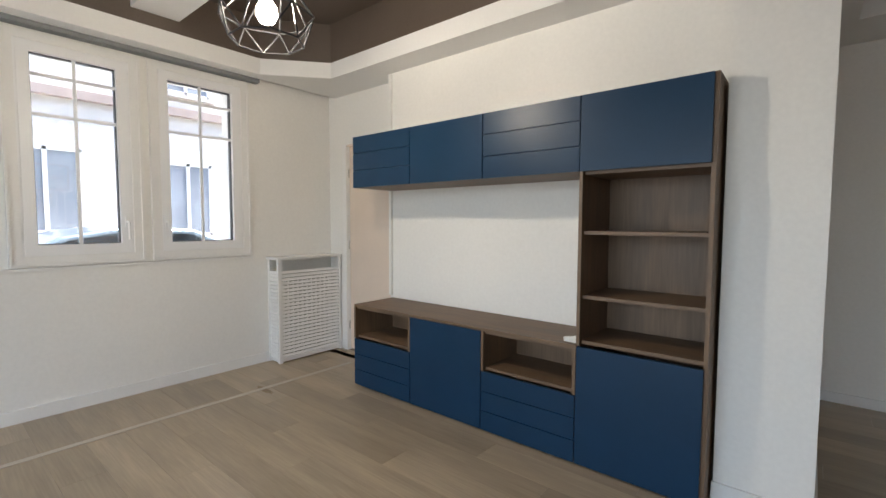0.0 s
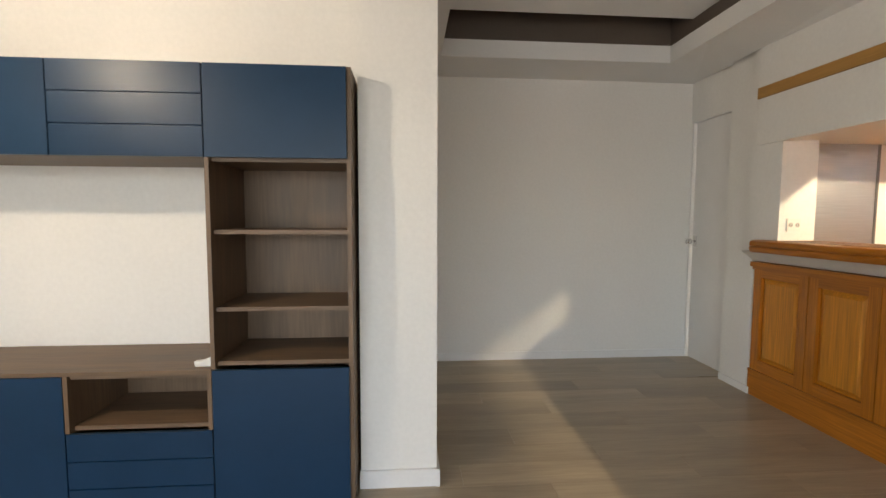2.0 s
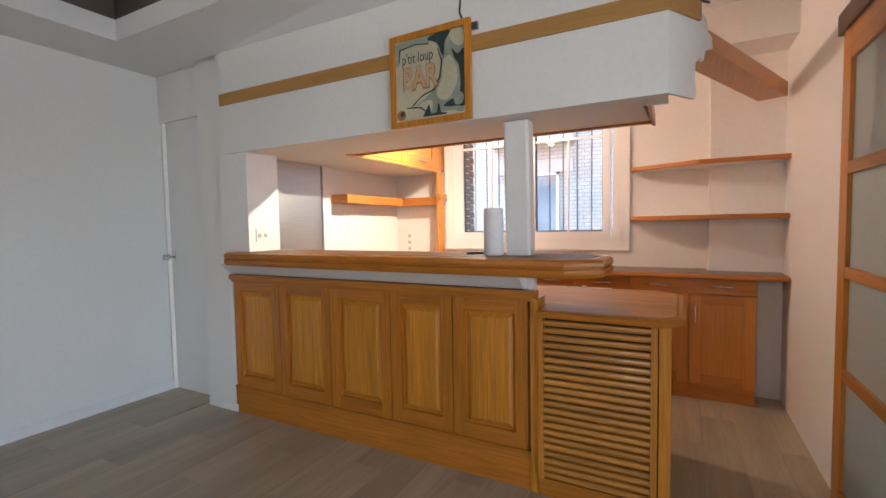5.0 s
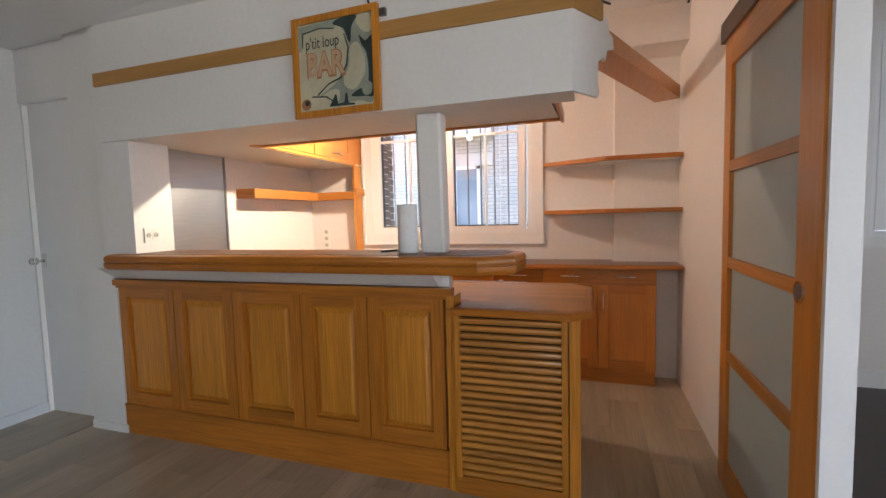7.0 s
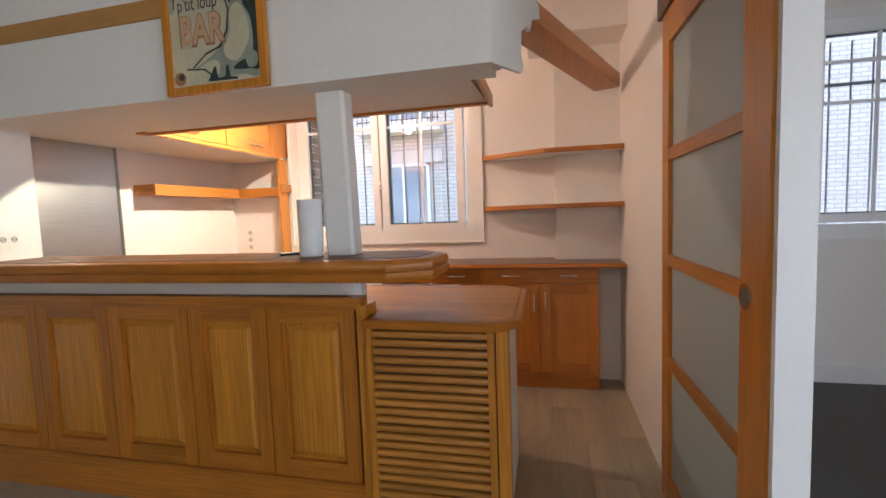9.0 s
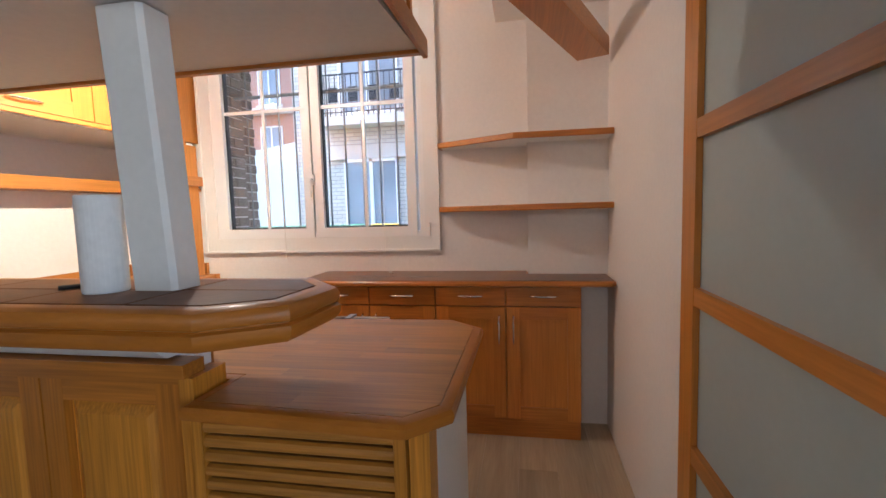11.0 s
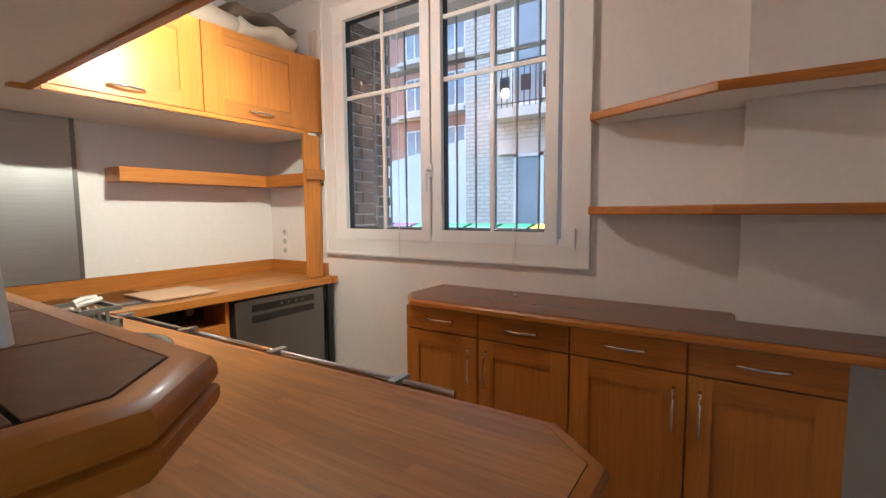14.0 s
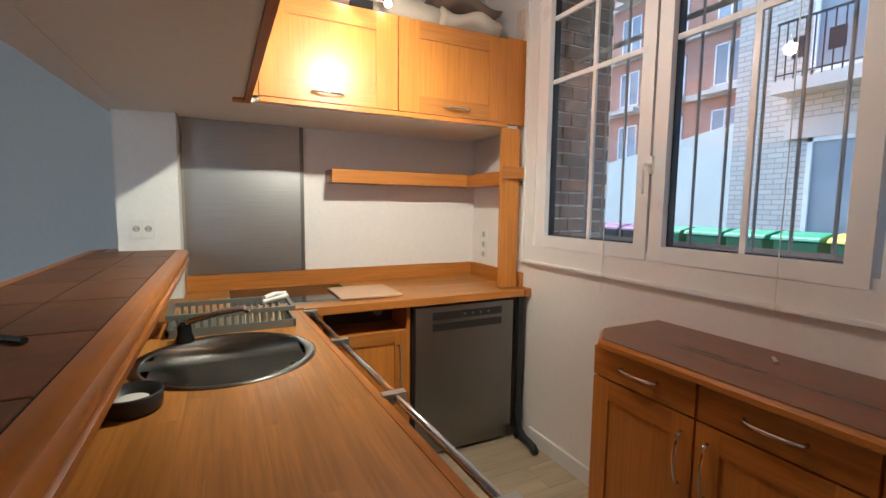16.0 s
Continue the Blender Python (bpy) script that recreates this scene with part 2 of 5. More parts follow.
FABRIC = material("cream_striped_fabric", (0.62, 0.55, 0.45), 0.95, vary=0.08, scale=(8, 8, 8), grain=0.12, grain_scale=(300, 300, 300), bump=0.3)
BROWN_FABRIC = material("brown_fabric_stripe", (0.16, 0.12, 0.09), 0.95, vary=0.1, grain=0.12, grain_scale=(300, 300, 300), bump=0.3)
PICTURE = material("picture_cream", (0.62, 0.58, 0.40), 0.5, vary=0.12, scale=(5, 5, 5), grain=0.06)
PICTURE_GREEN = material("picture_dark_green", (0.035, 0.06, 0.055), 0.5, vary=0.3, scale=(9, 9, 9))
PICTURE_MID = material("picture_grey_green", (0.36, 0.39, 0.31), 0.5, vary=0.2, scale=(9, 9, 9))
PICTURE_TAN = material("picture_tan", (0.42, 0.19, 0.08), 0.5, vary=0.1)
PICTURE_LETTER = material("picture_pale_letter", (0.60, 0.39, 0.23), 0.5, vary=0.08)


# ---- mesh helpers ----
ORIGIN = {}


def bm_new():
    return bmesh.new()


def box(bm, x0, x1, y0, y1, z0, z1):
    v = [bm.verts.new((x, y, z)) for z in (z0, z1) for x, y in ((x0, y0), (x1, y0), (x1, y1), (x0, y1))]
    for f in ((3, 2, 1, 0), (4, 5, 6, 7), (0, 1, 5, 4), (1, 2, 6, 5), (2, 3, 7, 6), (3, 0, 4, 7)):
        bm.faces.new([v[i] for i in f])
    return bm


def prism(bm, pts, z0, z1, axis="z"):
    def at(a, b, c):
        return {"z": (a, b, c), "y": (a, c, b), "x": (c, a, b)}[axis]
    lo = [bm.verts.new(at(a, b, z0)) for a, b in pts]
    hi = [bm.verts.new(at(a, b, z1)) for a, b in pts]
    n = len(pts)
    bm.faces.new(lo[::-1])
    bm.faces.new(hi)
    for i in range(n):
        bm.faces.new((lo[i], lo[(i + 1) % n], hi[(i + 1) % n], hi[i]))
    bmesh.ops.recalc_face_normals(bm, faces=bm.faces[:])
    return bm


def rod(bm, points, r, seg=8):
    """A round bar along a row of points."""
    pts = [Vector(p) for p in points]
    rings = []
    for i, p in enumerate(pts):
        d = (pts[min(i + 1, len(pts) - 1)] - pts[max(i - 1, 0)]).normalized()
        up = Vector((0, 0, 1)) if abs(d.z) < 0.9 else Vector((1, 0, 0))
        a = d.cross(up).normalized()
        b = d.cross(a)
        rings.append([bm.verts.new(p + r * (math.cos(2 * math.pi * k / seg) * a + math.sin(2 * math.pi * k / seg) * b)) for k in range(seg)])
    for q, s in zip(rings, rings[1:]):
        for k in range(seg):
            bm.faces.new((q[k], q[(k + 1) % seg], s[(k + 1) % seg], s[k]))
    bm.faces.new(rings[0][::-1])
    bm.faces.new(rings[-1])
    bmesh.ops.recalc_face_normals(bm, faces=bm.faces[:])
    return bm


def lathe(bm, centre, profile, seg=32, sx=1.0, sy=1.0):
    """Turns a profile of (radius, height) round an upright axis."""
    cx, cy, cz = centre
    rings = [[bm.verts.new((cx + sx * r * math.cos(2 * math.pi * k / seg), cy + sy * r * math.sin(2 * math.pi * k / seg), cz + h)) for k in range(seg)] for r, h in profile]
    for q, s in zip(rings, rings[1:]):
        for k in range(seg):
            bm.faces.new((q[k], q[(k + 1) % seg], s[(k + 1) % seg], s[k]))
    bm.faces.new(rings[0][::-1])
    bm.faces.new(rings[-1])
    bmesh.ops.recalc_face_normals(bm, faces=bm.faces[:])
    return bm


def thing(name, base, label, category, group="", kind=""):
    ob = new(name)
    ob.empty_display_size = 0.1
    ob.location = base
    ORIGIN[ob] = Vector(base)
    return tagged(ob, label, category, group, kind)


def part(name, bm, mat, parent=None, label="", bevel=0.0, smooth=False, segments=2):
    """Links a bmesh in world places as one mesh, under a thing or a part."""
    if bevel:
        sharp = [e for e in bm.edges if len(e.link_faces) == 2 and e.calc_face_angle(0) > 0.6]
        bmesh.ops.bevel(bm, geom=sharp, offset=bevel, segments=segments, profile=0.5, affect="EDGES", clamp_overlap=True)
    base = ORIGIN.get(parent, Vector((0, 0, 0)))
    bmesh.ops.translate(bm, verts=bm.verts[:], vec=-base)
    me = bpy.data.meshes.new(name)
    bm.to_mesh(me)
    bm.free()
    me.materials.append(mat)
    if smooth:
        for p in me.polygons:
            p.use_smooth = True
    ob = new(name, me)
    if parent:
        ob.parent = parent
        ORIGIN[ob] = base
    if label:
        ob["label"] = label
    return ob


def solid(name, boxes, mat, label, category, kind="structure", bevel=0.0, group=""):
    bm = bm_new()
    for b in boxes:
        box(bm, *b)
    return tagged(part(name, bm, mat, None, "", bevel), label, category, group, kind)


def bar_part(name, dims, mat, parent, label="", bevel=0.003):
    return part(name, box(bm_new(), *dims), mat, parent, label, bevel)


# ---- structure ----
# plan: x towards the kitchen window, y towards the wall unit
X0, XB, XK = -3.83, 2.47, 4.38       # window wall, bar wall, kitchen window wall
Y0, YT, YN, YR, YK = -2.4, 3.04, 4.62, 0.31, 3.66   # back wall, unit wall, alcove wall, partition, kitchen side wall
ZS, ZC = 2.50, 2.95                  # soffit, coffered ceiling


def pierced_x(name, x0, x1, ya, yb, za, zb, holes, mat, label):
    """A wall across x with rectangular openings (y0, y1, z0, z1), in order of y."""
    out, y = [], ya
    for h0, h1, k0, k1 in holes:
        out.append((x0, x1, y, h0, za, zb))
        if k0 > za:
            out.append((x0, x1, h0, h1, za, k0))
        out.append((x0, x1, h0, h1, k1, zb))
        y = h1
    out.append((x0, x1, y, yb, za, zb))
    return solid(name, out, mat, label, "wall")


WA = (0.875, 1.478, 1.05, 2.40)      # street windows' openings: y, y, z, z
WB = (1.66, 2.285, 1.05, 2.41)
WK = (1.43, 2.955, 1.155, 2.60)      # kitchen window's opening
WO = (-2.50, -0.92, 1.09, 2.50)      # other room's window
YD = 3.20   # recessed stretch of wall with the beige door
pierced_x("wall_west", X0 - 0.35, X0, Y0, YD + 0.15, 0, 3.1, [WA, WB], PAINT, "white painted outer wall with two street windows")
pierced_x("wall_east", XK, XK + 0.35, Y0, YK + 0.12, 0, 3.1, [WO, WK], PINK, "warm white kitchen wall round the window")
# the opening in this unseen wall is added to let light in
solid("wall_south", [(X0 - 0.35, -3.4, Y0 - 0.15, Y0, 0, 3.1), (1.5, XK + 0.35, Y0 - 0.15, Y0, 0, 3.1), (-3.4, 1.5, Y0 - 0.15, Y0, 0, 0.15), (-3.4, 1.5, Y0 - 0.15, Y0, 2.45, 3.1)], PAINT, "plain white wall closing the room", "wall")
solid("wall_north", [(X0 - 0.35, -3.61, YD, YD + 0.15, 0, 3.1), (-3.61, -2.775, YD, YD + 0.15, 2.025, 3.1), (-2.775, -0.33, YT, YT + 0.31, 0, 3.1)],
      PAINT, "white painted wall behind the wall unit", "wall")
solid("wall_niche", [(-0.12, XB + 0.13, YN, YN + 0.15, 0, 3.1)], PAINT, "plain white painted alcove wall", "wall")
# pillar between the wall unit and the alcove
solid("wall_pillar", [(-0.118, 0.03, 2.76, YN, 0, 3.1), (-0.33, -0.118, 2.76, YT + 0.15, 0, 3.1)], PAINT, "white painted wall pillar beside the alcove", "pillar")
solid("wall_bar", [(2.458, XB + 0.13, 4.04, YN, 2.15, 3.1), (XB, XB + 0.13, 4.60, YN, 0, 2.15), (2.40, XB + 0.13, 3.745, 4.04, 0, 3.1), (2.448, XB + 0.13, 3.475, 3.745, 0, 1.066), (2.345, XB + 0.13, 3.475, 3.745, 1.066, 3.1)],
      PAINT, "white painted wall between alcove door and bar", "wall", bevel=0.004)
solid("wall_kitchen", [(2.60, XK + 0.35, YK, YK + 0.12, 0, 3.1)], PINK, "warm white kitchen side wall", "wall")
solid("wall_partition", [(1.905, 1.96, 0.265, YR, 0, 3.1), (2.90, XK, YR - 0.065, YR, 0, 3.1), (1.96, 2.90, YR - 0.065, YR, 2.12, 3.1)],
      PINK, "warm white partition wall beside the kitchen", "wall", bevel=0.003)
solid("trim_jamb", [(1.884, 1.9045, 0.266, 0.342, 0, 3.1)], TRIM, "white painted end of the partition wall", "trim", bevel=0.003)
solid("wall_chimney", [(4.235, XK, YR, 0.766, 0, 2.9)], PINK, "warm white chimney breast beside the shelves", "wall", bevel=0.006)
# floors
solid("floor", [(X0 - 0.3, XK, Y0, YN + 0.1, -0.06, -0.012)], JOINT, "greige oak plank floor with fine joints", "floor")
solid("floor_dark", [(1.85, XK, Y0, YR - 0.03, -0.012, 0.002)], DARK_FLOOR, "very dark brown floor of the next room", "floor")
# thin pale strip that paints a streak of light onto the floor
solid("trim_floor_strip", [(-3.225, -3.185, Y0, 2.95, 0.0005, 0.003)], LIGHT_STREAK, "pale strip standing in for a light streak on the planks", "trim", bevel=0.001)
# soffit with its lip and the raised ceiling


def ring(z0, z1, mat, name, label):
    bm = bm_new()
    strips = [[(X0 + 0.09, Y0), (-3.62, Y0), (-3.62, YD), (X0 + 0.09, YD)], [(1.94, Y0), (XB, Y0), (XB, YN), (1.94, YN)],
              [(-3.62, Y0), (1.94, Y0), (1.94, -1.6), (-3.62, -1.6)], [(0.03, 4.13), (1.94, 4.13), (1.94, YN), (0.03, YN)],
              [(0.03, 2.80), (0.14, 2.80), (0.14, 4.13), (0.03, 4.13)], [(-3.25, 2.80), (0.03, 2.80), (0.03, YD), (-3.25, YD)],
              [(-3.62, 2.36), (-3.25, 2.80), (-3.25, YD), (-3.62, YD)]]
    for s in strips:
        prism(bm, s, z0, z1)
    return tagged(part(name, bm, mat), label, "ceiling", kind="structure")


ring(ZS, ZS + 0.13, SOFFIT, "ceiling_soffit", "white dropped ceiling border with an upright lip")
ring(ZS + 0.1305, ZC, TAUPE, "ceiling_upstand", "dark taupe upstand above the dropped border")
solid("ceiling_living", [(X0 - 0.35, XB + 0.1, Y0, YN + 0.1, ZC, ZC + 0.1)], TAUPE, "dark taupe painted coffered ceiling", "ceiling")
solid("ceiling_beam", [(X0, XB, 1.45, 1.75, 2.72, ZC), (0.03, XB, 3.32, 3.86, 2.72, ZC)], SOFFIT, "pale painted ceiling beams across the coffer", "beam", bevel=0.01)
solid("ceiling_kitchen", [(XB + 0.13, XK + 0.35, YR, YK + 0.12, 2.72, 2.85), (XB, XB + 0.13, Y0, 3.475, ZS, 3.1), (XB, XK + 0.35, Y0, YR - 0.14, 2.72, 2.85)],
      SOFFIT, "white flat kitchen ceiling", "ceiling")
solid("ceiling_chimney", [(3.9, XK, YR, 0.95, 2.46, 2.72)], PINK, "warm white boxed corner of the ceiling", "ceiling")
# sloping plaster cove between the dropped border and the bulkhead
cove = bm_new()
cv = [[cove.verts.new(p) for p in ((1.945, y, ZS - 0.002), (xw, y, zw), (xw, y, ZS - 0.001))]
      for y, xw, zw in ((1.005, 2.224, 2.385), (3.68, 2.326, 2.462), (YN - 0.002, 2.45, ZS - 0.006))]
for a, b in zip(cv, cv[1:]):
    for k in range(3):
        cove.faces.new((a[k], a[(k + 1) % 3], b[(k + 1) % 3], b[k]))
cove.faces.new(cv[0])
cove.faces.new(cv[-1][::-1])
bmesh.ops.recalc_face_normals(cove, faces=cove.faces[:])
tagged(part("ceiling_cove", cove, SOFFIT), "white sloping plaster between ceiling border and bulkhead", "ceiling", kind="structure")
# baseboards
bb = bm_new()
for b in ((X0, X0 + 0.015, Y0, 2.50, 0, 0.085), (0.03, XB, YN - 0.014, YN, 0, 0.07), (0.03, 0.044, 2.74, YN, 0, 0.085),
          (-0.335, 0.046, 2.745, 2.76, 0, 0.085), (XK - 0.014, XK, 0.77, 2.95, 0, 0.085), (2.385, 2.40, 3.72, 4.03, 0, 0.05),
          (XK - 0.014, XK, Y0, YR - 0.14, 0.0, 0.13)):
    box(bb, *b)
tagged(part("baseboard", bb, TRIM, None, bevel=0.006), "white painted skirting board along the walls", "baseboard", kind="structure")
# grey strip in place of the shade inside the curtain slot
solid("trim_curtain_rail", [(X0 + 0.01, X0 + 0.09, Y0, 2.42, 2.47, 2.499)], IRON_AND_SHADE, "grey strip painting the shade of the curtain slot", "trim")


# ---- windows ----
def window(name, xi, out, opening, sashes, bars_z, label, casing=0.09, mid_v=True):
    """A white window in a wall across x; xi the inner wall face, out +1 or -1 towards the outside."""
    y0, y1, z0, z1 = opening
    w = thing(name, (xi, (y0 + y1) / 2, z0), label, "window", kind="structure")

    def bx(bm, d0, d1, a, b, c, d):
        u, v = sorted((xi + out * d0, xi + out * d1))
        return box(bm, u, v, a, b, c, d)
    if casing:
        c = bm_new()
        for a, b, e, g in ((y0 - casing, y0, z0 - casing, z1 + casing), (y1, y1 + casing, z0 - casing, z1 + casing),
                           (y0, y1, z0 - casing, z0), (y0, y1, z1, z1 + casing)):
            bx(c, -0.018, 0.0, a, b, e, g)
        for a, b, e, g in ((y0 - casing - 0.015, y0 - casing, z0 - casing - 0.015, z1 + casing), (y1 + casing, y1 + casing + 0.015, z0 - casing - 0.015, z1 + casing),
                           (y0 - casing, y1 + casing, z0 - casing - 0.015, z0 - casing)):
            bx(c, -0.028, 0.0, a, b, e, g)
        part("casing", c, TRIM, w, "", 0.004)
    f = bm_new()
    t = 0.035
    for a, b, e, g in ((y0, y0 + t, z0, z1), (y1 - t, y1, z0, z1), (y0 + t, y1 - t, z0, z0 + t), (y0 + t, y1 - t, z1 - t, z1)):
        bx(f, -0.01, 0.10, a, b, e, g)
    part("window_frame", f, PVC, w, "", 0.004)
    for a, b, e, g in sashes:
        s = bm_new()
        q = 0.062
        for i, j, k, l in ((a - q, a, e - q, g + q), (b, b + q, e - q, g + q), (a, b, e - q, e), (a, b, g, g + q)):
            bx(s, -0.018, 0.055, i, j, k, l)
        sash = part("sash", s, PVC, w, "", 0.006)
        gk = bm_new()
        for i, j, k, l in ((a, a + 0.006, e, g), (b - 0.006, b, e, g), (a, b, e, e + 0.006), (a, b, g - 0.006, g)):
            bx(gk, 0.012, 0.05, i, j, k, l)
        part("gasket", gk, DARK, sash)
        p = part("pane", bx(bm_new(), 0.028, 0.034, a, b, e, g), CLEAR, sash)
        p.visible_shadow = False
        m = bm_new()
        for z in bars_z:
            bx(m, 0.010, 0.024, a, b, z - 0.011, z + 0.011)
        if mid_v:
            bx(m, 0.0105, 0.0235, (a + b) / 2 - 0.010, (a + b) / 2 + 0.010, e, g)
        part("glazing_bars", m, PVC, sash)
    return w


w1 = window("window_1", X0, -1, WA, [(0.95, 1.40, 1.12, 2.335)], (1.955, 2.205), "white single casement window with glazing bars", 0.05)
w2 = window("window_2", X0, -1, WB, [(1.725, 2.205, 1.117, 2.345)], (1.962, 2.21), "white single casement window beside the first one", 0.05)
w3 = window("window_3", XK, 1, WK, [(1.545, 2.134, 1.22, 2.50), (2.27, 2.862, 1.22, 2.50)], (2.035, 2.36), "white double kitchen window with glazing bars and guard", 0.085)
w4 = window("window_4", XK, 1, WO, [(-1.66, -1.01, 1.20, 2.40), (-2.40, -1.80, 1.20, 2.40)], (1.95, 2.22), "white barred window of the next room", 0.06)


def window_handle(w, x, out, y, z):
    bm = box(bm_new(), *sorted((x, x - out * 0.012)), y - 0.013, y + 0.013, z - 0.035, z + 0.035)
    rod(bm, ((x, y, z), (x - out * 0.045, y, z), (x - out * 0.05, y, z - 0.03), (x - out * 0.05, y, z - 0.12)), 0.008)
    part("handle", bm, PVC, w, "white lever handle", 0.0)


window_handle(w1, X0 + 0.018, -1, 1.435, 1.27)
window_handle(w2, X0 + 0.018, -1, 1.69, 1.27)
window_handle(w3, XK - 0.018, 1, 2.20, 1.55)
window_handle(w4, XK - 0.018, 1, -1.73, 1.55)
latch = box(bm_new(), XK - 0.03, XK - 0.005, 1.395, 1.43, 1.15, 1.24)
part("hinge", latch, PVC, w3, "white plastic hinge cover", 0.004)
# framing of the added opening, which lights the alcove from behind
south = thing("added_opening", (-0.95, Y0, 0.15), "unseen white framed opening added behind the room for light", "window", kind="structure")
for i in range(5):
    x = -3.4 + i * 4.9 / 4
    bar_part("mullion", (max(x - 0.03, -3.399), min(x + 0.03, 1.499), Y0 - 0.10, Y0 - 0.04, 0.2105, 2.3895), PVC, south)
for z in (0.151, 2.39):
    bar_part("rail", (-3.399, 1.499, Y0 - 0.10, Y0 - 0.04, z, z + 0.059), PVC, south)
# window ledge moulding in the living room
solid("trim_window_ledge", [(X0, X0 + 0.02, 0.0, 2.36, 0.955, 0.975)], TRIM, "thin white ledge moulding under the street windows", "trim", bevel=0.004)


def guard(name, xb, ya, yb, za, zb, step, label):
    g = thing(name, (xb, (ya + yb) / 2, za), label, "window guard")
    n = int((yb - ya) / step)
    for i in range(n + 1):
        y = ya + (yb - ya) * i / n
        part("bar", rod(bm_new(), ((xb, y, za), (xb, y, zb)), 0.007, 6), IRON_AND_SHADE, g)
    for z in (za + 0.06, zb - 0.30):
        part("crossbar", box(bm_new(), xb - 0.004, xb + 0.004, ya, yb, z - 0.012, z + 0.012), IRON_AND_SHADE, g)
    return g


guard("window_guard", XK + 0.25, 1.42, 2.97, 1.155, 2.50, 0.125, "grey iron bars outside the kitchen window")
guard("window_guard", XK + 0.25, -2.51, -0.91, 1.09, 2.42, 0.125, "grey iron bars outside the next room's window")


# ---- doors ----
d = thing("door_1", (XB, 4.32, 0), "plain white painted flush door in the alcove", "door", kind="structure")
bar_part("door_leaf", (XB + 0.020, XB + 0.058, 4.05, 4.585, 0.008, 2.14), TRIM, d)
bar_part("door_frame", (XB - 0.008, XB + 0.05, 4.035, 4.05, 0, 2.15), TRIM, d)
bar_part("lintel", (XB - 0.008, XB + 0.05, 4.05, 4.60, 2.14, 2.155), TRIM, d)
kb = rod(bm_new(), ((XB + 0.02, 4.545, 1.08), (XB - 0.035, 4.545, 1.08)), 0.010)
rod(kb, ((XB - 0.03, 4.545, 1.08), (XB - 0.045, 4.545, 1.08), (XB - 0.06, 4.545, 1.08)), 0.024, 16)
knob = part("door_knob", kb, CHROME, d, "small worn metal knob", smooth=True)
part("plate", box(bm_new(), XB + 0.012, XB + 0.020, 4.525, 4.565, 1.03, 1.13), CHROME, knob, "", 0.001)

d2 = thing("door_2", (-3.2, YD, 0), "beige painted door in a recess behind the wall unit", "door", kind="structure")
bar_part("door_leaf", (-3.55, -2.80, YD + 0.03, YD + 0.07, 0.01, 2.005), BEIGE, d2)
bar_part("jamb", (-3.61, -3.555, YD - 0.012, YD + 0.12, 0, 2.025), TRIM, d2)
bar_part("jamb", (-2.80, -2.776, YD - 0.002, YD + 0.12, 0, 2.025), TRIM, d2)
bar_part("lintel", (-3.555, -2.80, YD + 0.0, YD + 0.12, 2.007, 2.025), BEIGE, d2)
for z in (0.25, 1.05, 1.75):
    part("hinge", rod(bm_new(), ((-3.552, YD + 0.02, z - 0.04), (-3.552, YD + 0.02, z + 0.04)), 0.007), CHROME, d2)
solid("trim_pipe", [(-2.774, -2.745, YT - 0.02, YT, 0.66, 2.49)], PAINT, "white painted pipe casing up the wall", "trim", bevel=0.006)

sd = thing("sliding_door", (2.4, YR + 0.03, 0), "beech framed sliding door with four frosted panes", "door")
SX0, SX1, SY0, SY1 = 1.907, 2.86, YR + 0.005, YR + 0.04
bar_part("stile", (SX0, 2.055, SY0, SY1, 0.005, 2.08), BEECH_Z, sd, "", 0.004)
bar_part("stile", (2.765, SX1, SY0, SY1, 0.005, 2.08), BEECH_Z, sd, "", 0.004)
for z0, z1 in ((0.005, 0.13), (0.612, 0.66), (1.047, 1.095), (1.483, 1.531), (1.95, 2.08)):
    bar_part("rail", (2.055, 2.765, SY0 + 0.001, SY1 - 0.001, z0, z1), BEECH_X, sd, "", 0.004)
for z0, z1 in ((0.13, 0.612), (0.66, 1.047), (1.095, 1.483), (1.531, 1.95)):
    bar_part("pane", (2.055, 2.765, SY0 + 0.010, SY0 + 0.018, z0, z1), FROST, sd, "frosted glass pane", 0.0)
bar_part("track", (1.907, 2.90, YR + 0.001, SY1 + 0.012, 2.082, 2.17), TRACK, sd, "brown wooden track cover", 0.003)
pull = bm_new()
rod(pull, ((2.02, SY1 - 0.012, 1.06), (2.02, SY1 + 0.004, 1.06)), 0.034, 24)
pr = part("finger_pull", pull, CHROME, sd, "round recessed steel finger pull")
part("recess", rod(bm_new(), ((2.02, SY1 + 0.003, 1.06), (2.02, SY1 + 0.006, 1.06)), 0.024, 24), GREY_METAL, pr)


# ---- blue wall unit ----
UF, UB = 2.62, YT - 0.004


def blue_front(name, x0, x1, z0, z1, parent, grooves=0):
    f = part(name, box(bm_new(), x0 + 0.003, x1 - 0.003, UF - 0.001, UF + 0.017, z0 + 0.002, z1 - 0.002), BLUE, parent, "", 0.002) if not grooves else None
    if grooves:
        h, g = (z1 - z0) / grooves, 0.004
        prof = [(UF + 0.017, z0 + 0.002), (UF - 0.001, z0 + 0.002)]
        for i in range(1, grooves):
            prof += [(UF - 0.001, z0 + i * h - g), (UF + 0.006, z0 + i * h - g * 0.5), (UF + 0.006, z0 + i * h + g * 0.5), (UF - 0.001, z0 + i * h + g)]
        prof += [(UF - 0.001, z1 - 0.002), (UF + 0.017, z1 - 0.002)]
        bm = prism(bm_new(), prof, x0 + 0.003, x1 - 0.003, "x")
        f = part(name, bm, BLUE, parent, "blue front with shallow grooves", 0.0)
    return f


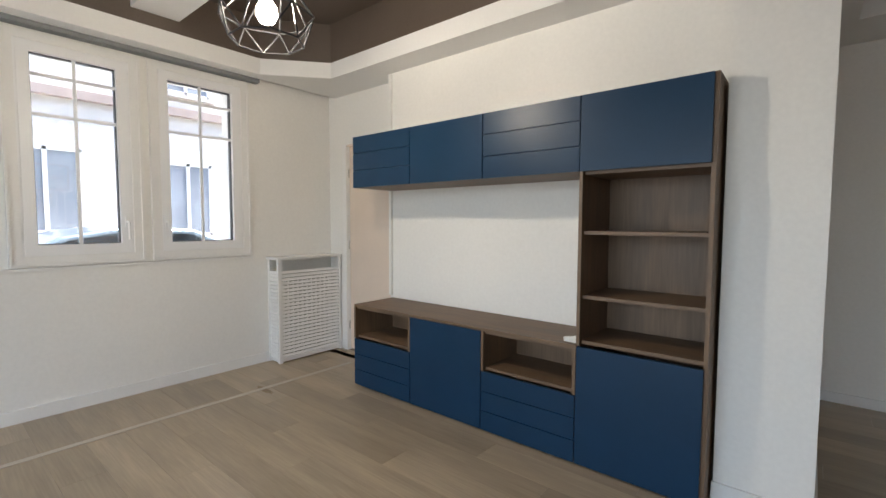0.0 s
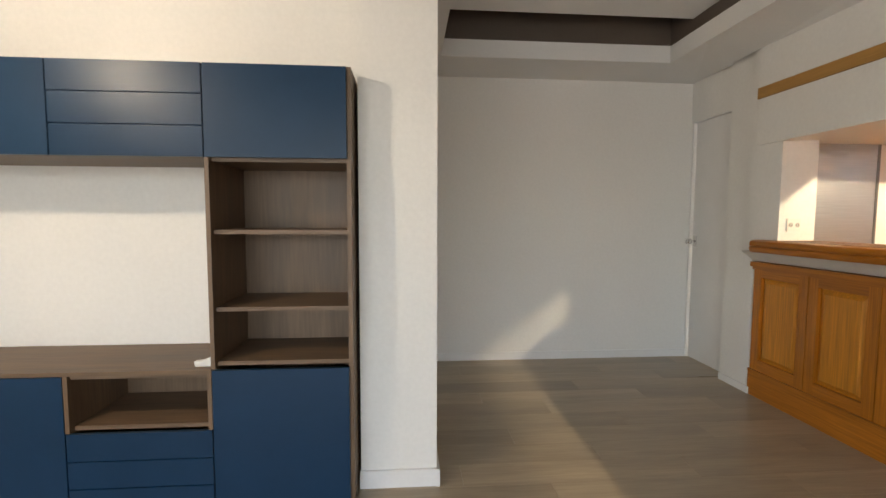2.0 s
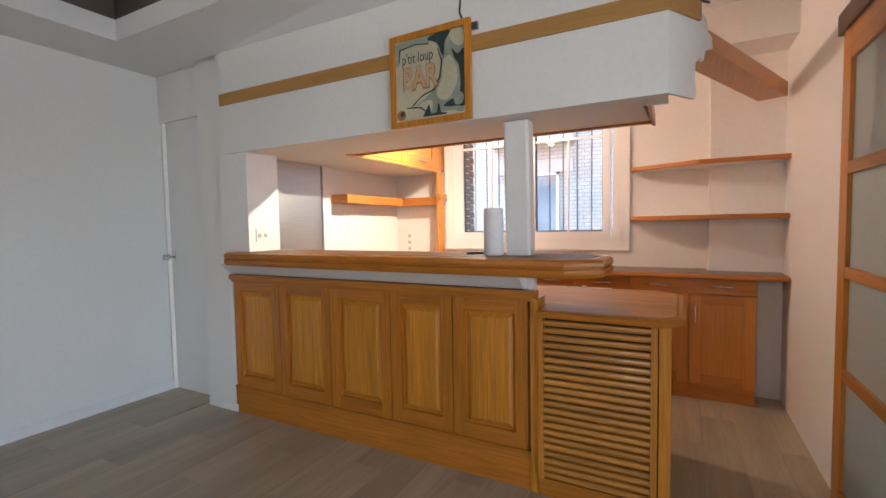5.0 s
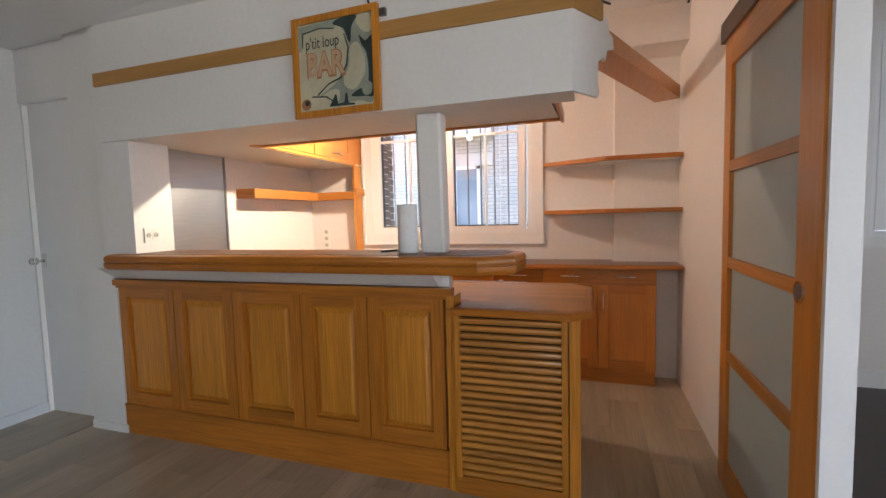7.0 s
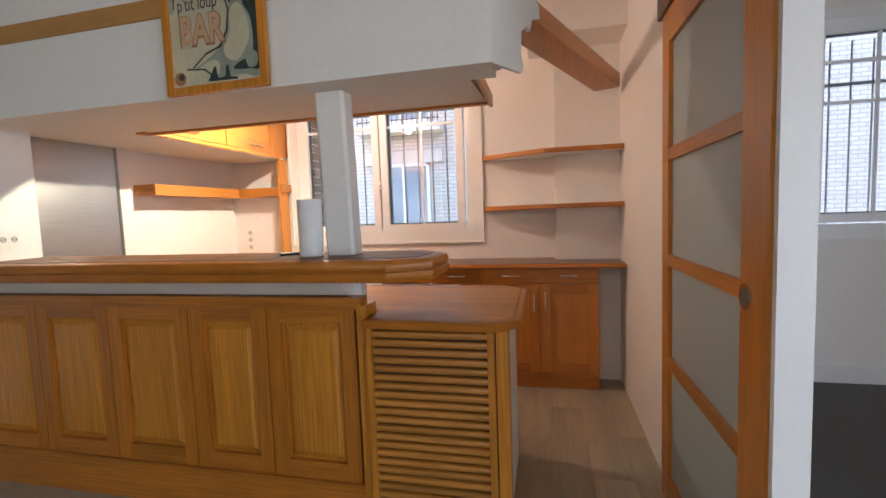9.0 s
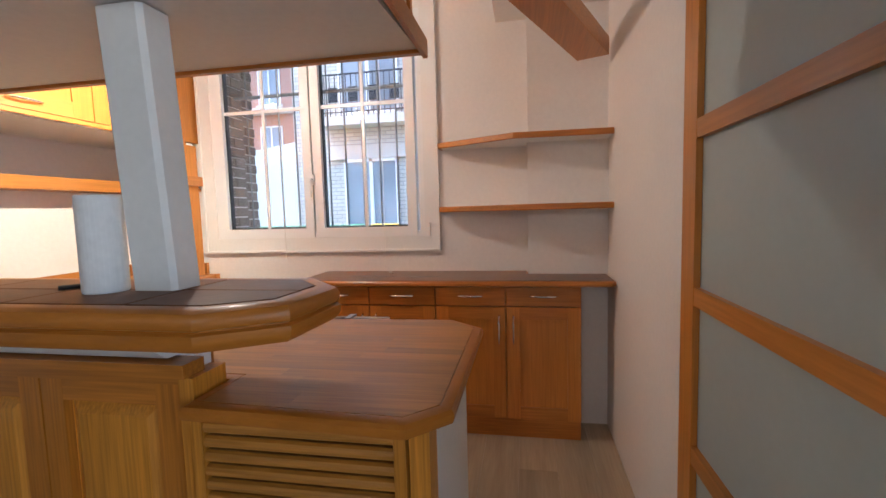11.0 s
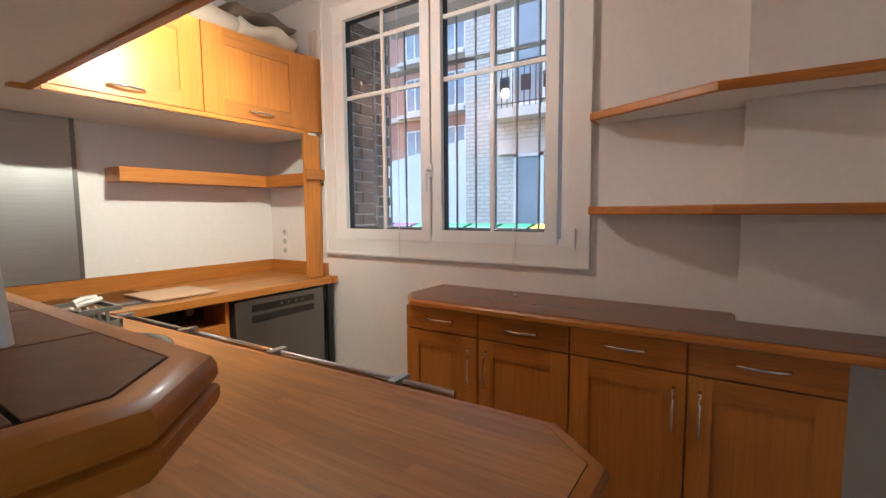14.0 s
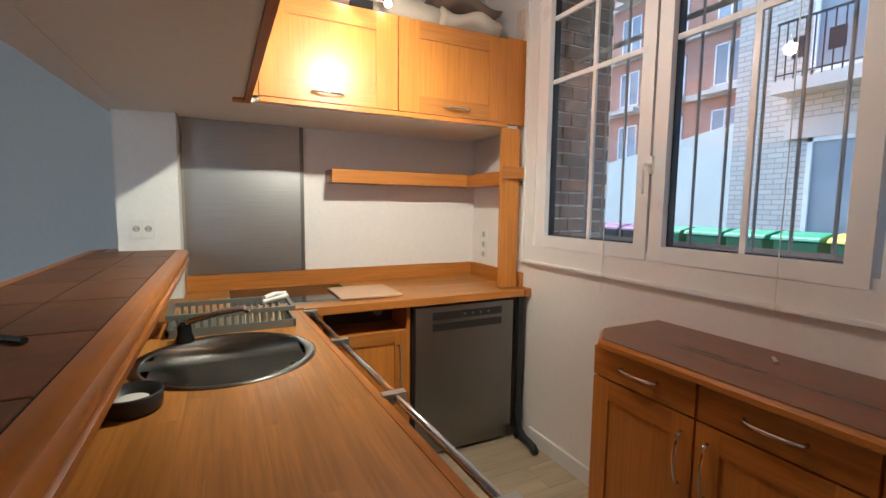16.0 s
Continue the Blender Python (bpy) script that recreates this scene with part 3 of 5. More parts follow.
def carcass(parent, x0, x1, z0, z1, shelves=(), dep=UB, front=UF + 0.018):
    for x in (x0, x1 - 0.018):
        part("side_panel", box(bm_new(), x, x + 0.018, front, dep, z0, z1), WALNUT_Z, parent, "", 0.001)
    for z in (z0, z1 - 0.018):
        part("panel", box(bm_new(), x0 + 0.018, x1 - 0.018, front + 0.001, dep, z, z + 0.018), WALNUT_X, parent, "", 0.001)
    part("back_panel", box(bm_new(), x0 + 0.018, x1 - 0.018, dep - 0.02, dep - 0.006, z0 + 0.018, z1 - 0.018), WALNUT_Z, parent)
    for z in shelves:
        part("shelf", box(bm_new(), x0 + 0.0185, x1 - 0.0185, front + 0.012, dep - 0.021, z - 0.009, z + 0.009), WALNUT_X, parent, "", 0.001)


TX = -0.945
tall = thing("bookcase", (TX + 0.3, 2.83, 0), "tall walnut bookcase with blue doors and open shelves", "cabinet")
carcass(tall, TX, TX + 0.60, 0.01, 1.92, (1.225, 0.892, 0.655, 1.53))
for x in (TX, TX + 0.582):
    bar_part("edge", (x, x + 0.018, UF, UF + 0.018, 0.64, 1.535), WALNUT_Z, tall, "", 0.001)
blue_front("door", TX, TX + 0.585, 1.535, 1.918, tall)
blue_front("door", TX, TX + 0.585, 0.008, 0.635, tall)
for i, g in enumerate((3, 0, 3)):
    x = TX - 1.80 + 0.60 * i
    u = thing("wall_cabinet", (x + 0.3, 2.83, 1.535), "walnut wall cabinet with a deep blue " + ("grooved" if g else "plain") + " front", "cabinet", "blue wall cabinets")
    carcass(u, x, x + 0.60, 1.535, 1.918)
    blue_front("door", x, x + 0.60, 1.535, 1.918, u, g)
for i, kind_of in enumerate(("drawer", "door", "drawer")):
    x = TX - 1.80 + 0.60 * i
    u = thing("tv_cabinet", (x + 0.3, 2.83, 0), "low walnut cabinet with a blue " + ("grooved drawer under an open bay" if kind_of == "drawer" else "door"), "cabinet", "low blue cabinets")
    carcass(u, x, x + 0.60, 0.01, 0.62, (0.385,) if kind_of == "drawer" else ())
    if kind_of == "drawer":
        blue_front("drawer", x, x + 0.60, 0.008, 0.372, u, 3)
        for s in (x, x + 0.582):
            bar_part("edge", (s, s + 0.018, UF, UF + 0.018, 0.374, 0.62), WALNUT_Z, u, "", 0.001)
    else:
        blue_front("door", x, x + 0.60, 0.008, 0.62, u)
top = part("long_board", box(bm_new(), TX - 1.80, TX - 0.001, UF + 0.002, UB, 0.6205, 0.638), WALNUT_X, None, "", 0.002)
tagged(top, "long walnut top lying across the low cabinets", "worktop")
clip = bm_new()
prism(clip, [(-1.03, 0.6385), (-0.95, 0.6385), (-0.945, 0.668), (-0.965, 0.678), (-1.0, 0.664), (-1.035, 0.662)], 2.66, 2.69, "y")
tagged(part("cable_clip", clip, PLASTIC, None, "", 0.004), "small white plastic fitting lying on the cabinet top", "fitting")

# ---- radiator and its slatted cover ----
rc = thing("radiator_cover", (-3.74, 2.84, 0), "white painted slatted radiator cover against the wall", "radiator cover")
RX, RY0, RY1, RZ = -3.648, 2.506, YD - 0.013, 0.935
bar_part("post", (RX - 0.03, RX, RY0, RY0 + 0.035, 0, RZ), TRIM, rc)
bar_part("post", (RX - 0.03, RX, RY1 - 0.03, RY1, 0, RZ), TRIM, rc)
bar_part("post", (X0 + 0.002, X0 + 0.03, RY0, RY0 + 0.03, 0, RZ), TRIM, rc)
bar_part("top", (X0 + 0.001, RX + 0.012, RY0 - 0.015, RY1, RZ, RZ + 0.022), TRIM, rc, "", 0.008)
bar_part("bottom_rail", (RX - 0.022, RX - 0.002, RY0 + 0.0355, RY1 - 0.0305, 0.012, 0.044), TRIM, rc)
bar_part("bottom_rail", (X0 + 0.0305, RX - 0.0305, RY0 + 0.002, RY0 + 0.022, 0.012, 0.044), TRIM, rc)
ns = 24
for i in range(ns):
    z = 0.045 + i * (RZ - 0.145) / ns
    bm = prism(bm_new(), [(RX - 0.022, z + 0.020), (RX - 0.013, z + 0.028), (RX - 0.002, z + 0.006), (RX - 0.008, z)], RY0 + 0.035, RY1 - 0.03, "y")
    part("slat", bm, TRIM, rc)
    bm = prism(bm_new(), [(RY0 + 0.018, z + 0.020), (RY0 + 0.011, z + 0.028), (RY0, z + 0.006), (RY0 + 0.006, z)], X0 + 0.03, RX - 0.03, "x")
    part("slat", bm, TRIM, rc)
rad = thing("radiator", (-3.77, 2.77, 0), "white ribbed radiator behind the slatted cover", "radiator")
for i in range(11):
    y = 2.60 + i * 0.05
    part("rib", rod(bm_new(), ((-3.76, y, 0.0), (-3.76, y, 0.74), (-3.735, y, 0.775)), 0.02), PLASTIC, rad, smooth=True)

# ---- pendant lamp with a wire cage ----
pl = thing("pendant_lamp", (-1.88, 1.46, 2.05), "black wire cage pendant lamp with a lit bulb", "lamp")
P = [[Vector((-1.88 + r * math.cos(math.pi * (k + 0.5 * j) / 4), 1.46 + r * math.sin(math.pi * (k + 0.5 * j) / 4), z)) for k in range(8)]
     for j, (r, z, n) in enumerate([(0.075, 2.36, 8), (0.185, 2.225, 8), (0.20, 2.17, 8), (0.155, 2.06, 8)])]
for ringp in (P[0], P[2], P[3]):
    for k in range(8):
        part("wire", rod(bm_new(), (ringp[k], ringp[(k + 1) % 8]), 0.004, 6), WIRE, pl)
for k in range(8):
    part("wire", rod(bm_new(), (P[0][k], P[2][k]), 0.004, 6), WIRE, pl)
    part("wire", rod(bm_new(), (P[2][k], P[3][k]), 0.004, 6), WIRE, pl)
    part("wire", rod(bm_new(), (P[2][(k + 1) % 8], P[3][k]), 0.004, 6), WIRE, pl)
part("socket", lathe(bm_new(), (-1.88, 1.46, 2.25), ((0.022, 0), (0.024, 0.06), (0.02, 0.11), (0.008, 0.125))), DARK, pl, smooth=True)
part("cable", rod(bm_new(), ((-1.88, 1.46, 2.36), (-1.88, 1.46, 2.72)), 0.004), DARK, pl)
bulb = part("bulb", lathe(bm_new(), (-1.88, 1.46, 2.13), ((0.004, 0), (0.03, 0.012), (0.046, 0.045), (0.04, 0.075), (0.022, 0.105), (0.018, 0.12)), 24), BULB, pl, "lit bulb", smooth=True)
bulb.visible_shadow = False

# ---- light switch, sockets ----
sw = thing("light_switch", (0.037, 4.43, 0.92), "small white light switch on the alcove side wall", "switch")
bar_part("plate", (0.031, 0.040, 4.39, 4.47, 0.88, 0.96), PLASTIC, sw)
bar_part("rocker", (0.040, 0.045, 4.41, 4.45, 0.90, 0.94), PLASTIC, sw, "", 0.001)


def socket(base, axis, n, label, w=0.042):
    x, y, z = base
    s = thing("wall_socket", base, label, "socket")
    for i in range(n):
        c = (i - (n - 1) / 2) * w * 2.04 if axis == "y" else 0
        e = (i - (n - 1) / 2) * w * 1.84 if axis == "x" else 0
        if axis == "y":
            pl_ = part("plate", box(bm_new(), x + c - w, x + c + w, y - 0.010, y - 0.001, z - 0.042, z + 0.042), PLASTIC, s, "", 0.003)
            part("well", rod(bm_new(), ((x + c, y - 0.0105, z), (x + c, y - 0.012, z)), 0.016, 16), WELL, pl_)
            for k in (-0.008, 0.008):
                part("pin_hole", rod(bm_new(), ((x + c + k, y - 0.012, z), (x + c + k, y - 0.013, z)), 0.003, 8), DARK, pl_)
        else:
            pl_ = part("plate", box(bm_new(), x - 0.010, x - 0.001, y - 0.036, y + 0.036, z + e - w * 0.9, z + e + w * 0.9), PLASTIC, s, "", 0.003)
            part("well", rod(bm_new(), ((x - 0.0105, y, z + e), (x - 0.012, y, z + e)), 0.019, 16), WELL, pl_)
    return s


socket((2.445, 3.475, 1.247), "y", 2, "double white wall socket above the bar", 0.0235)
socket((XK, 3.50, 1.12), "x", 3, "white triple wall socket beside the worktop", 0.036)
socket((XK, -1.62, 0.80), "x", 1, "white wall socket in the next room")

# ---- bar ----
# knee wall with a white sloped strip under the counter
knee = bm_new()
box(knee, 2.446, 2.50, 1.585, 3.474, 0, 1.0585)
prism(knee, [(2.295, 1.059), (2.445, 1.059), (2.445, 0.985), (2.40, 0.985)], 1.62, 3.74, "y")
tagged(part("wall_knee", knee, PAINT), "white knee wall under the bar counter", "wall", kind="structure")

bar = thing("bar_panelling", (2.42, 2.65, 0), "honey oak panelled bar front with five raised panels", "bar panelling")
bar_part("plinth", (2.395, 2.444, 1.585, 3.735, 0.0, 0.175), OAK_Y, bar, "", 0.004)
bar_part("plinth_cap", (2.390, 2.444, 1.585, 3.735, 0.175, 0.19), OAK_Y, bar, "", 0.006)
edges = (3.735, 3.288, 2.851, 2.404, 2.01, 1.60)
for y1, y0 in zip(edges, edges[1:]):
    pn = part("panel", box(bm_new(), 2.428, 2.444, y0, y1, 0.19, 0.925), OAK_Z, bar)
    q = 0.068
    for a, b in ((y0 + 0.003, y0 + q), (y1 - q, y1 - 0.003)):
        part("stile", box(bm_new(), 2.405, 2.428, a, b, 0.19, 0.925), OAK_D, pn, "", 0.004)
    for c, e in ((0.19, 0.265), (0.865, 0.925)):
        part("rail", box(bm_new(), 2.4055, 2.428, y0 + q, y1 - q, c, e), OAK_Y, pn, "", 0.004)
    a, b, c, e = y0 + q + 0.006, y1 - q - 0.006, 0.271, 0.859
    rp = bm_new()
    lo = [rp.verts.new((2.4275, y, z)) for y, z in ((a, c), (b, c), (b, e), (a, e))]
    s = 0.03
    hi = [rp.verts.new((2.410, y, z)) for y, z in ((a + s, c + s), (b - s, c + s), (b - s, e - s), (a + s, e - s))]
    rp.faces.new(hi)
    for i in range(4):
        rp.faces.new((lo[i], lo[(i + 1) % 4], hi[(i + 1) % 4], hi[i]))
    bmesh.ops.recalc_face_normals(rp, faces=rp.faces[:])
    part("raised_field", rp, OAK_Z, pn, "lighter oak raised field")
bar_part("top_moulding", (2.375, 2.444, 1.56, 3.74, 0.945, 0.978), OAK_Y, bar, "", 0.012)
bar_part("cove", (2.392, 2.444, 1.575, 3.737, 0.925, 0.945), OAK_Y, bar, "", 0.006)
bar_part("end_post", (2.385, 2.50, 1.545, 1.584, 0.0, 0.944), OAK_Z, bar, "", 0.006)

BAR = [(2.205, 1.385), (2.30, 1.24), (2.51, 1.226), (2.635, 1.34), (2.635, 3.473), (2.342, 3.473), (2.342, 3.60), (2.25, 3.60), (2.205, 3.55)]


def inset(poly, dist):
    """A polygon moved inwards on all sides."""
    n, out = len(poly), []
    area = sum(poly[i][0] * poly[(i + 1) % n][1] - poly[(i + 1) % n][0] * poly[i][1] for i in range(n))
    sgn = 1 if area > 0 else -1
    for i in range(n):
        a, b, c = Vector(poly[i - 1]), Vector(poly[i]), Vector(poly[(i + 1) % n])
        u, v = (b - a).normalized(), (c - b).normalized()
        nu, nv = Vector((-u.y, u.x)) * sgn, Vector((-v.y, v.x)) * sgn
        k = (nu + nv) / (1 + nu.dot(nv))
        out.append(tuple(b + k * dist))
    return out


def edging(name, poly, levels, mat, parent):
    """A moulded edge that runs round a polygon; levels of (inset, height)."""
    bm = bm_new()
    loops = [[bm.verts.new((*p, z)) for p in inset(poly, k)] for k, z in levels]
    n = len(poly)
    for q, s in zip(loops, loops[1:]):
        for i in range(n):
            bm.faces.new((q[i], q[(i + 1) % n], s[(i + 1) % n], s[i]))
    bm.faces.new(loops[0][::-1])
    bm.faces.new(loops[-1])
    bmesh.ops.recalc_face_normals(bm, faces=bm.faces[:])
    for e in bm.edges:
        e.smooth = e.calc_face_angle(0) < 0.5
    return part(name, bm, mat, parent, smooth=True)


bc = thing("bar_counter", (2.35, 2.4, 1.07), "long bar counter with moulded oak edge and brown tiles", "bar counter")
edging("edge_moulding", BAR, ((0.034, 1.060), (0.014, 1.063), (0.004, 1.074), (0.0, 1.084), (0.0, 1.097), (0.004, 1.100), (0.010, 1.102), (0.010, 1.104), (0.004, 1.107), (0.001, 1.114), (0.002, 1.128), (0.008, 1.138), (0.018, 1.1435), (0.030, 1.145), (0.05, 1.1445), (0.052, 1.1405)), OAK_E, bc)
inner = inset(BAR, 0.054)
bar_part("fascia", (2.5005, 2.516, 1.59, 3.472, 0.903, 1.059), OAK_Y, bc, "", 0.002)
edging("grout_bed", inset(BAR, 0.050), ((0.0, 1.1410), (0.0, 1.1425)), GROUT_AND_GAP_SHADE, bc)


def clip_poly(poly, x0, x1, y0, y1):
    """A polygon cut down to a rectangle."""
    for axis, lim, keep in ((0, x0, 1), (0, x1, -1), (1, y0, 1), (1, y1, -1)):
        out = []
        for i, p in enumerate(poly):
            q = poly[(i + 1) % len(poly)]
            pin, qin = keep * (p[axis] - lim) >= 0, keep * (q[axis] - lim) >= 0
            if pin:
                out.append(p)
            if pin != qin:
                t = (lim - p[axis]) / (q[axis] - p[axis])
                out.append((p[0] + t * (q[0] - p[0]), p[1] + t * (q[1] - p[1])))
        poly = out
        if len(poly) < 3:
            return []
    return poly


tile_edges_y = [1.27, 1.58, 1.89, 2.20, 2.51, 2.82, 3.13, 3.44, 3.60]
for ya, yb in zip(tile_edges_y, tile_edges_y[1:]):
    for xa, xb in ((2.21, 2.425), (2.425, 2.62)):
        c = clip_poly(inner, xa + 0.003, xb - 0.003, ya + 0.003, yb - 0.003)
        if len(c) > 2:
            part("tile", prism(bm_new(), c, 1.1427, 1.1460), TILE, bc, "", 0.0012)

post = thing("bar_post", (2.45, 1.65, 1.1465), "white painted square post standing on the bar counter", "post")
prism_post = [(2.405, 1.60), (2.415, 1.588), (2.485, 1.588), (2.495, 1.60), (2.495, 1.697), (2.485, 1.709), (2.415, 1.709), (2.405, 1.697)]
shaft = prism(bm_new(), prism_post, 1.1465, 1.778)
for v in shaft.verts:                 # the post leans a little
    if v.co.z > 1.5:
        v.co.x -= 0.045
        v.co.y -= 0.006
part("shaft", shaft, PAINT, post)
pt = thing("paper_roll", (2.395, 1.768, 1.1465), "white kitchen paper roll standing beside the post", "paper roll")
part("roll", lathe(bm_new(), (2.395, 1.768, 1.1465), ((0.046, 0), (0.048, 0.004), (0.048, 0.225), (0.046, 0.228), (0.021, 0.228), (0.019, 0.20))), PAPER, pt, smooth=False)
part("core", lathe(bm_new(), (2.395, 1.768, 1.3535), ((0.0185, 0), (0.0185, 0.0235), (0.016, 0.0235), (0.016, 0.002))), PEG, pt, "cardboard core")
tagged(part("pen", rod(bm_new(), ((2.50, 1.83, 1.1525), (2.42, 1.90, 1.1525), (2.40, 1.915, 1.1525)), 0.006), DARK), "dark pen lying on the bar tiles", "pen")

# ---- bulkhead over the bar ----
BZ, BF = 1.775, 2.225


def splayed(bm):
    """Turns the bulkhead's face slightly away towards the alcove; it also rises a little there."""
    for v in bm.verts:
        f = max(0.0, (v.co.y - 1.0) / 2.6)
        if v.co.x < 2.45:
            v.co.x = min(v.co.x + 0.10 * f, max(v.co.x, 2.40))
            if v.co.z < 2.3:
                v.co.z += 0.05 * f * (v.co.z - 1.3)
    return bm


bulk = bm_new()
box(bulk, BF, 2.40, 1.005, 3.68, BZ, ZS)
box(bulk, 2.40, 2.60, 1.005, 3.47, 1.86, ZS)
tagged(part("wall_bulkhead", splayed(bulk), PAINT, None, bevel=0.003), "white bulkhead over the bar, broken open at its end", "bulkhead", kind="structure")
# torn plasterboard cheek, splayed like the counter below it
cheek = [(0, BZ), (0.176, BZ), (0.19, BZ + 0.02), (0.175, BZ + 0.07), (0.18, BZ + 0.14), (0.21, BZ + 0.165), (0.235, BZ + 0.155), (0.25, BZ + 0.20),
         (0.30, BZ + 0.215), (0.295, BZ + 0.26), (0.265, BZ + 0.275), (0.255, BZ + 0.32), (0.22, BZ + 0.34), (0.20, BZ + 0.38), (0.20, ZS - 0.002), (0, ZS - 0.002)]
splay = Matrix.Translation((BF, 1.0045, 0)) @ Matrix.Rotation(math.atan2(-0.135, 0.225), 4, "Z")
bm = prism(bm_new(), cheek, 0.0, 0.014, "y")
bm.transform(splay)
tagged(part("trim_plasterboard", bm, PAINT), "torn plasterboard edge at the end of the bulkhead", "plasterboard", kind="structure")
bm = box(bm_new(), -0.004, 0.195, -0.013, -0.0005, 2.075, 2.145)
bm.transform(splay)
tagged(part("trim_band_end", bm, BAND, None, "", 0.002), "short honey wood band on the torn end", "trim", kind="structure")
under = bm_new()
prism(under, [(2.401, BZ + 0.002), (2.885, 1.812), (2.885, 1.835), (2.401, 1.835)], 1.10, 3.474, "y")
box(under, 2.602, XK - 0.05, 3.475, YK, 1.815, 1.835)
box(under, 2.82, XK - 0.05, 3.085, 3.474, 1.8125, 1.8345)
tagged(part("ceiling_low", splayed(under), PAINT), "low white ceiling under the bulkhead and cabinets", "ceiling", kind="structure")
solid("trim_low_ceiling", [(2.886, 2.91, 1.09, 3.05, 1.80, 1.845), (2.42, 2.91, 1.075, 1.0895, 1.79, 1.845)], BEECH_Y, "brown wooden edge along the low ceiling", "trim", bevel=0.004)
tagged(part("trim_band", splayed(box(bm_new(), BF - 0.012, BF, 0.998, 3.68, 2.075, 2.145)), BAND, None, "", 0.002), "flat honey wood band along the bulkhead", "trim", kind="structure")
wbeam = thing("wood_beam", (3.35, 0.6, 2.1), "rough orange wooden beam running to the side wall", "beam")
bmw = bm_new()
pa, pb = Vector((2.60, 1.045, 0)), Vector((4.08, 0.417, 0))
dv = (pb - pa).normalized()
nv = Vector((-dv.y, dv.x, 0))
loop = []
for p in (pa, pb):
    loop.append([bmw.verts.new(p + nv * s + Vector((0, 0, z))) for s, z in ((-0.085, 2.107), (0.085, 2.107), (0.085, 2.20), (-0.085, 2.20))])
for i in range(4):
    bmw.faces.new((loop[0][i], loop[0][(i + 1) % 4], loop[1][(i + 1) % 4], loop[1][i]))
bmw.faces.new(loop[0][::-1])
bmw.faces.new(loop[1])
bmesh.ops.recalc_face_normals(bmw, faces=bmw.faces[:])
part("timber", bmw, BEECH_X, wbeam, "", 0.004)
for t in (0.08, 0.32, 0.6):
    q = pa + (pb - pa) * t
    part("screw", rod(bm_new(), (q + Vector((0, 0, 2.19)), q + Vector((-0.02, -0.01, 2.225))), 0.004, 6), WIRE, wbeam)
for z in (2.24, 2.29):
    tagged(part("screw", rod(bm_new(), ((2.40, 0.905, z - 0.08), (2.47, 0.865, z - 0.07)), 0.005, 6), WIRE), "rusty screw sticking out of the torn bulkhead", "screw", "bulkhead screws")

# ---- bar picture ----
pic = thing("picture", (2.20, 2.01, 1.78), "bar sign picture in a honey wood frame", "picture")
PY0, PY1, PZ0, PZ1 = 1.795, 2.235, 1.775, 2.215
PXF = BF - 0.013
fr = bm_new()
for a, b, c, e in ((PY0, PY0 + 0.028, PZ0, PZ1), (PY1 - 0.028, PY1, PZ0, PZ1), (PY0 + 0.028, PY1 - 0.028, PZ0, PZ0 + 0.028), (PY0 + 0.028, PY1 - 0.028, PZ1 - 0.028, PZ1)):
    box(fr, PXF - 0.022, PXF - 0.001, a, b, c, e)
part("frame", fr, OAK_Z, pic, "", 0.004)
part("print", box(bm_new(), PXF - 0.010, PXF - 0.002, PY0 + 0.028, PY1 - 0.028, PZ0 + 0.028, PZ1 - 0.028), PICTURE, pic)


def flat_shape(pts, off, mat, name, rounded=False):
    """A flat shape on the print; u to the right, v upwards, from 0 to 1."""
    if rounded:
        n, fine = len(pts), []
        for i in range(n):
            p0, p1, p2, p3 = (Vector(pts[(i + k) % n]) for k in (-1, 0, 1, 2))
            for t in (0.0, 0.25, 0.5, 0.75):
                q = 0.5 * (2 * p1 + (p2 - p0) * t + (2 * p0 - 5 * p1 + 4 * p2 - p3) * t * t + (3 * p1 - p0 - 3 * p2 + p3) * t ** 3)
                fine.append((min(1, max(0, q.x)), min(1, max(0, q.y))))
        pts = fine
    bm = bm_new()
    w, h = PY1 - PY0 - 0.056, PZ1 - PZ0 - 0.056
    vs = [bm.verts.new((PXF - 0.0105 - off, PY1 - 0.028 - u * w, PZ0 + 0.028 + v * h)) for u, v in pts]
    bm.faces.new(vs)
    return part(name, bm, mat, pic)


flat_shape([(0.0, 0.98), (0.55, 1.0), (0.60, 0.97), (0.52, 0.93), (0.50, 0.89), (0.30, 0.92), (0.07, 0.89), (0.06, 0.72), (0.02, 0.70), (0.0, 0.72)], 0.0004, PICTURE_MID, "print_shape")
flat_shape([(0.52, 0.97), (0.75, 1.0), (1.0, 1.0), (1.0, 0.10), (0.80, 0.06), (0.50, 0.05), (0.25, 0.06), (0.18, 0.10), (0.30, 0.18), (0.45, 0.26), (0.58, 0.36), (0.66, 0.50), (0.69, 0.66), (0.65, 0.80), (0.58, 0.90)], 0.0005, PICTURE_MID, "print_shape", True)
flat_shape([(0.70, 0.66), (0.80, 0.70), (0.88, 0.54), (0.88, 0.36), (0.76, 0.20), (0.64, 0.22), (0.60, 0.32), (0.68, 0.46)], 0.0007, PICTURE, "print_shape", True)
flat_shape([(0.78, 0.97), (0.96, 0.98), (0.97, 0.80), (0.86, 0.82)], 0.0007, PICTURE, "print_shape", True)
flat_shape([(0.20, 0.09), (0.30, 0.16), (0.44, 0.22), (0.54, 0.20), (0.52, 0.08), (0.40, 0.05)], 0.0007, PICTURE, "print_shape", True)
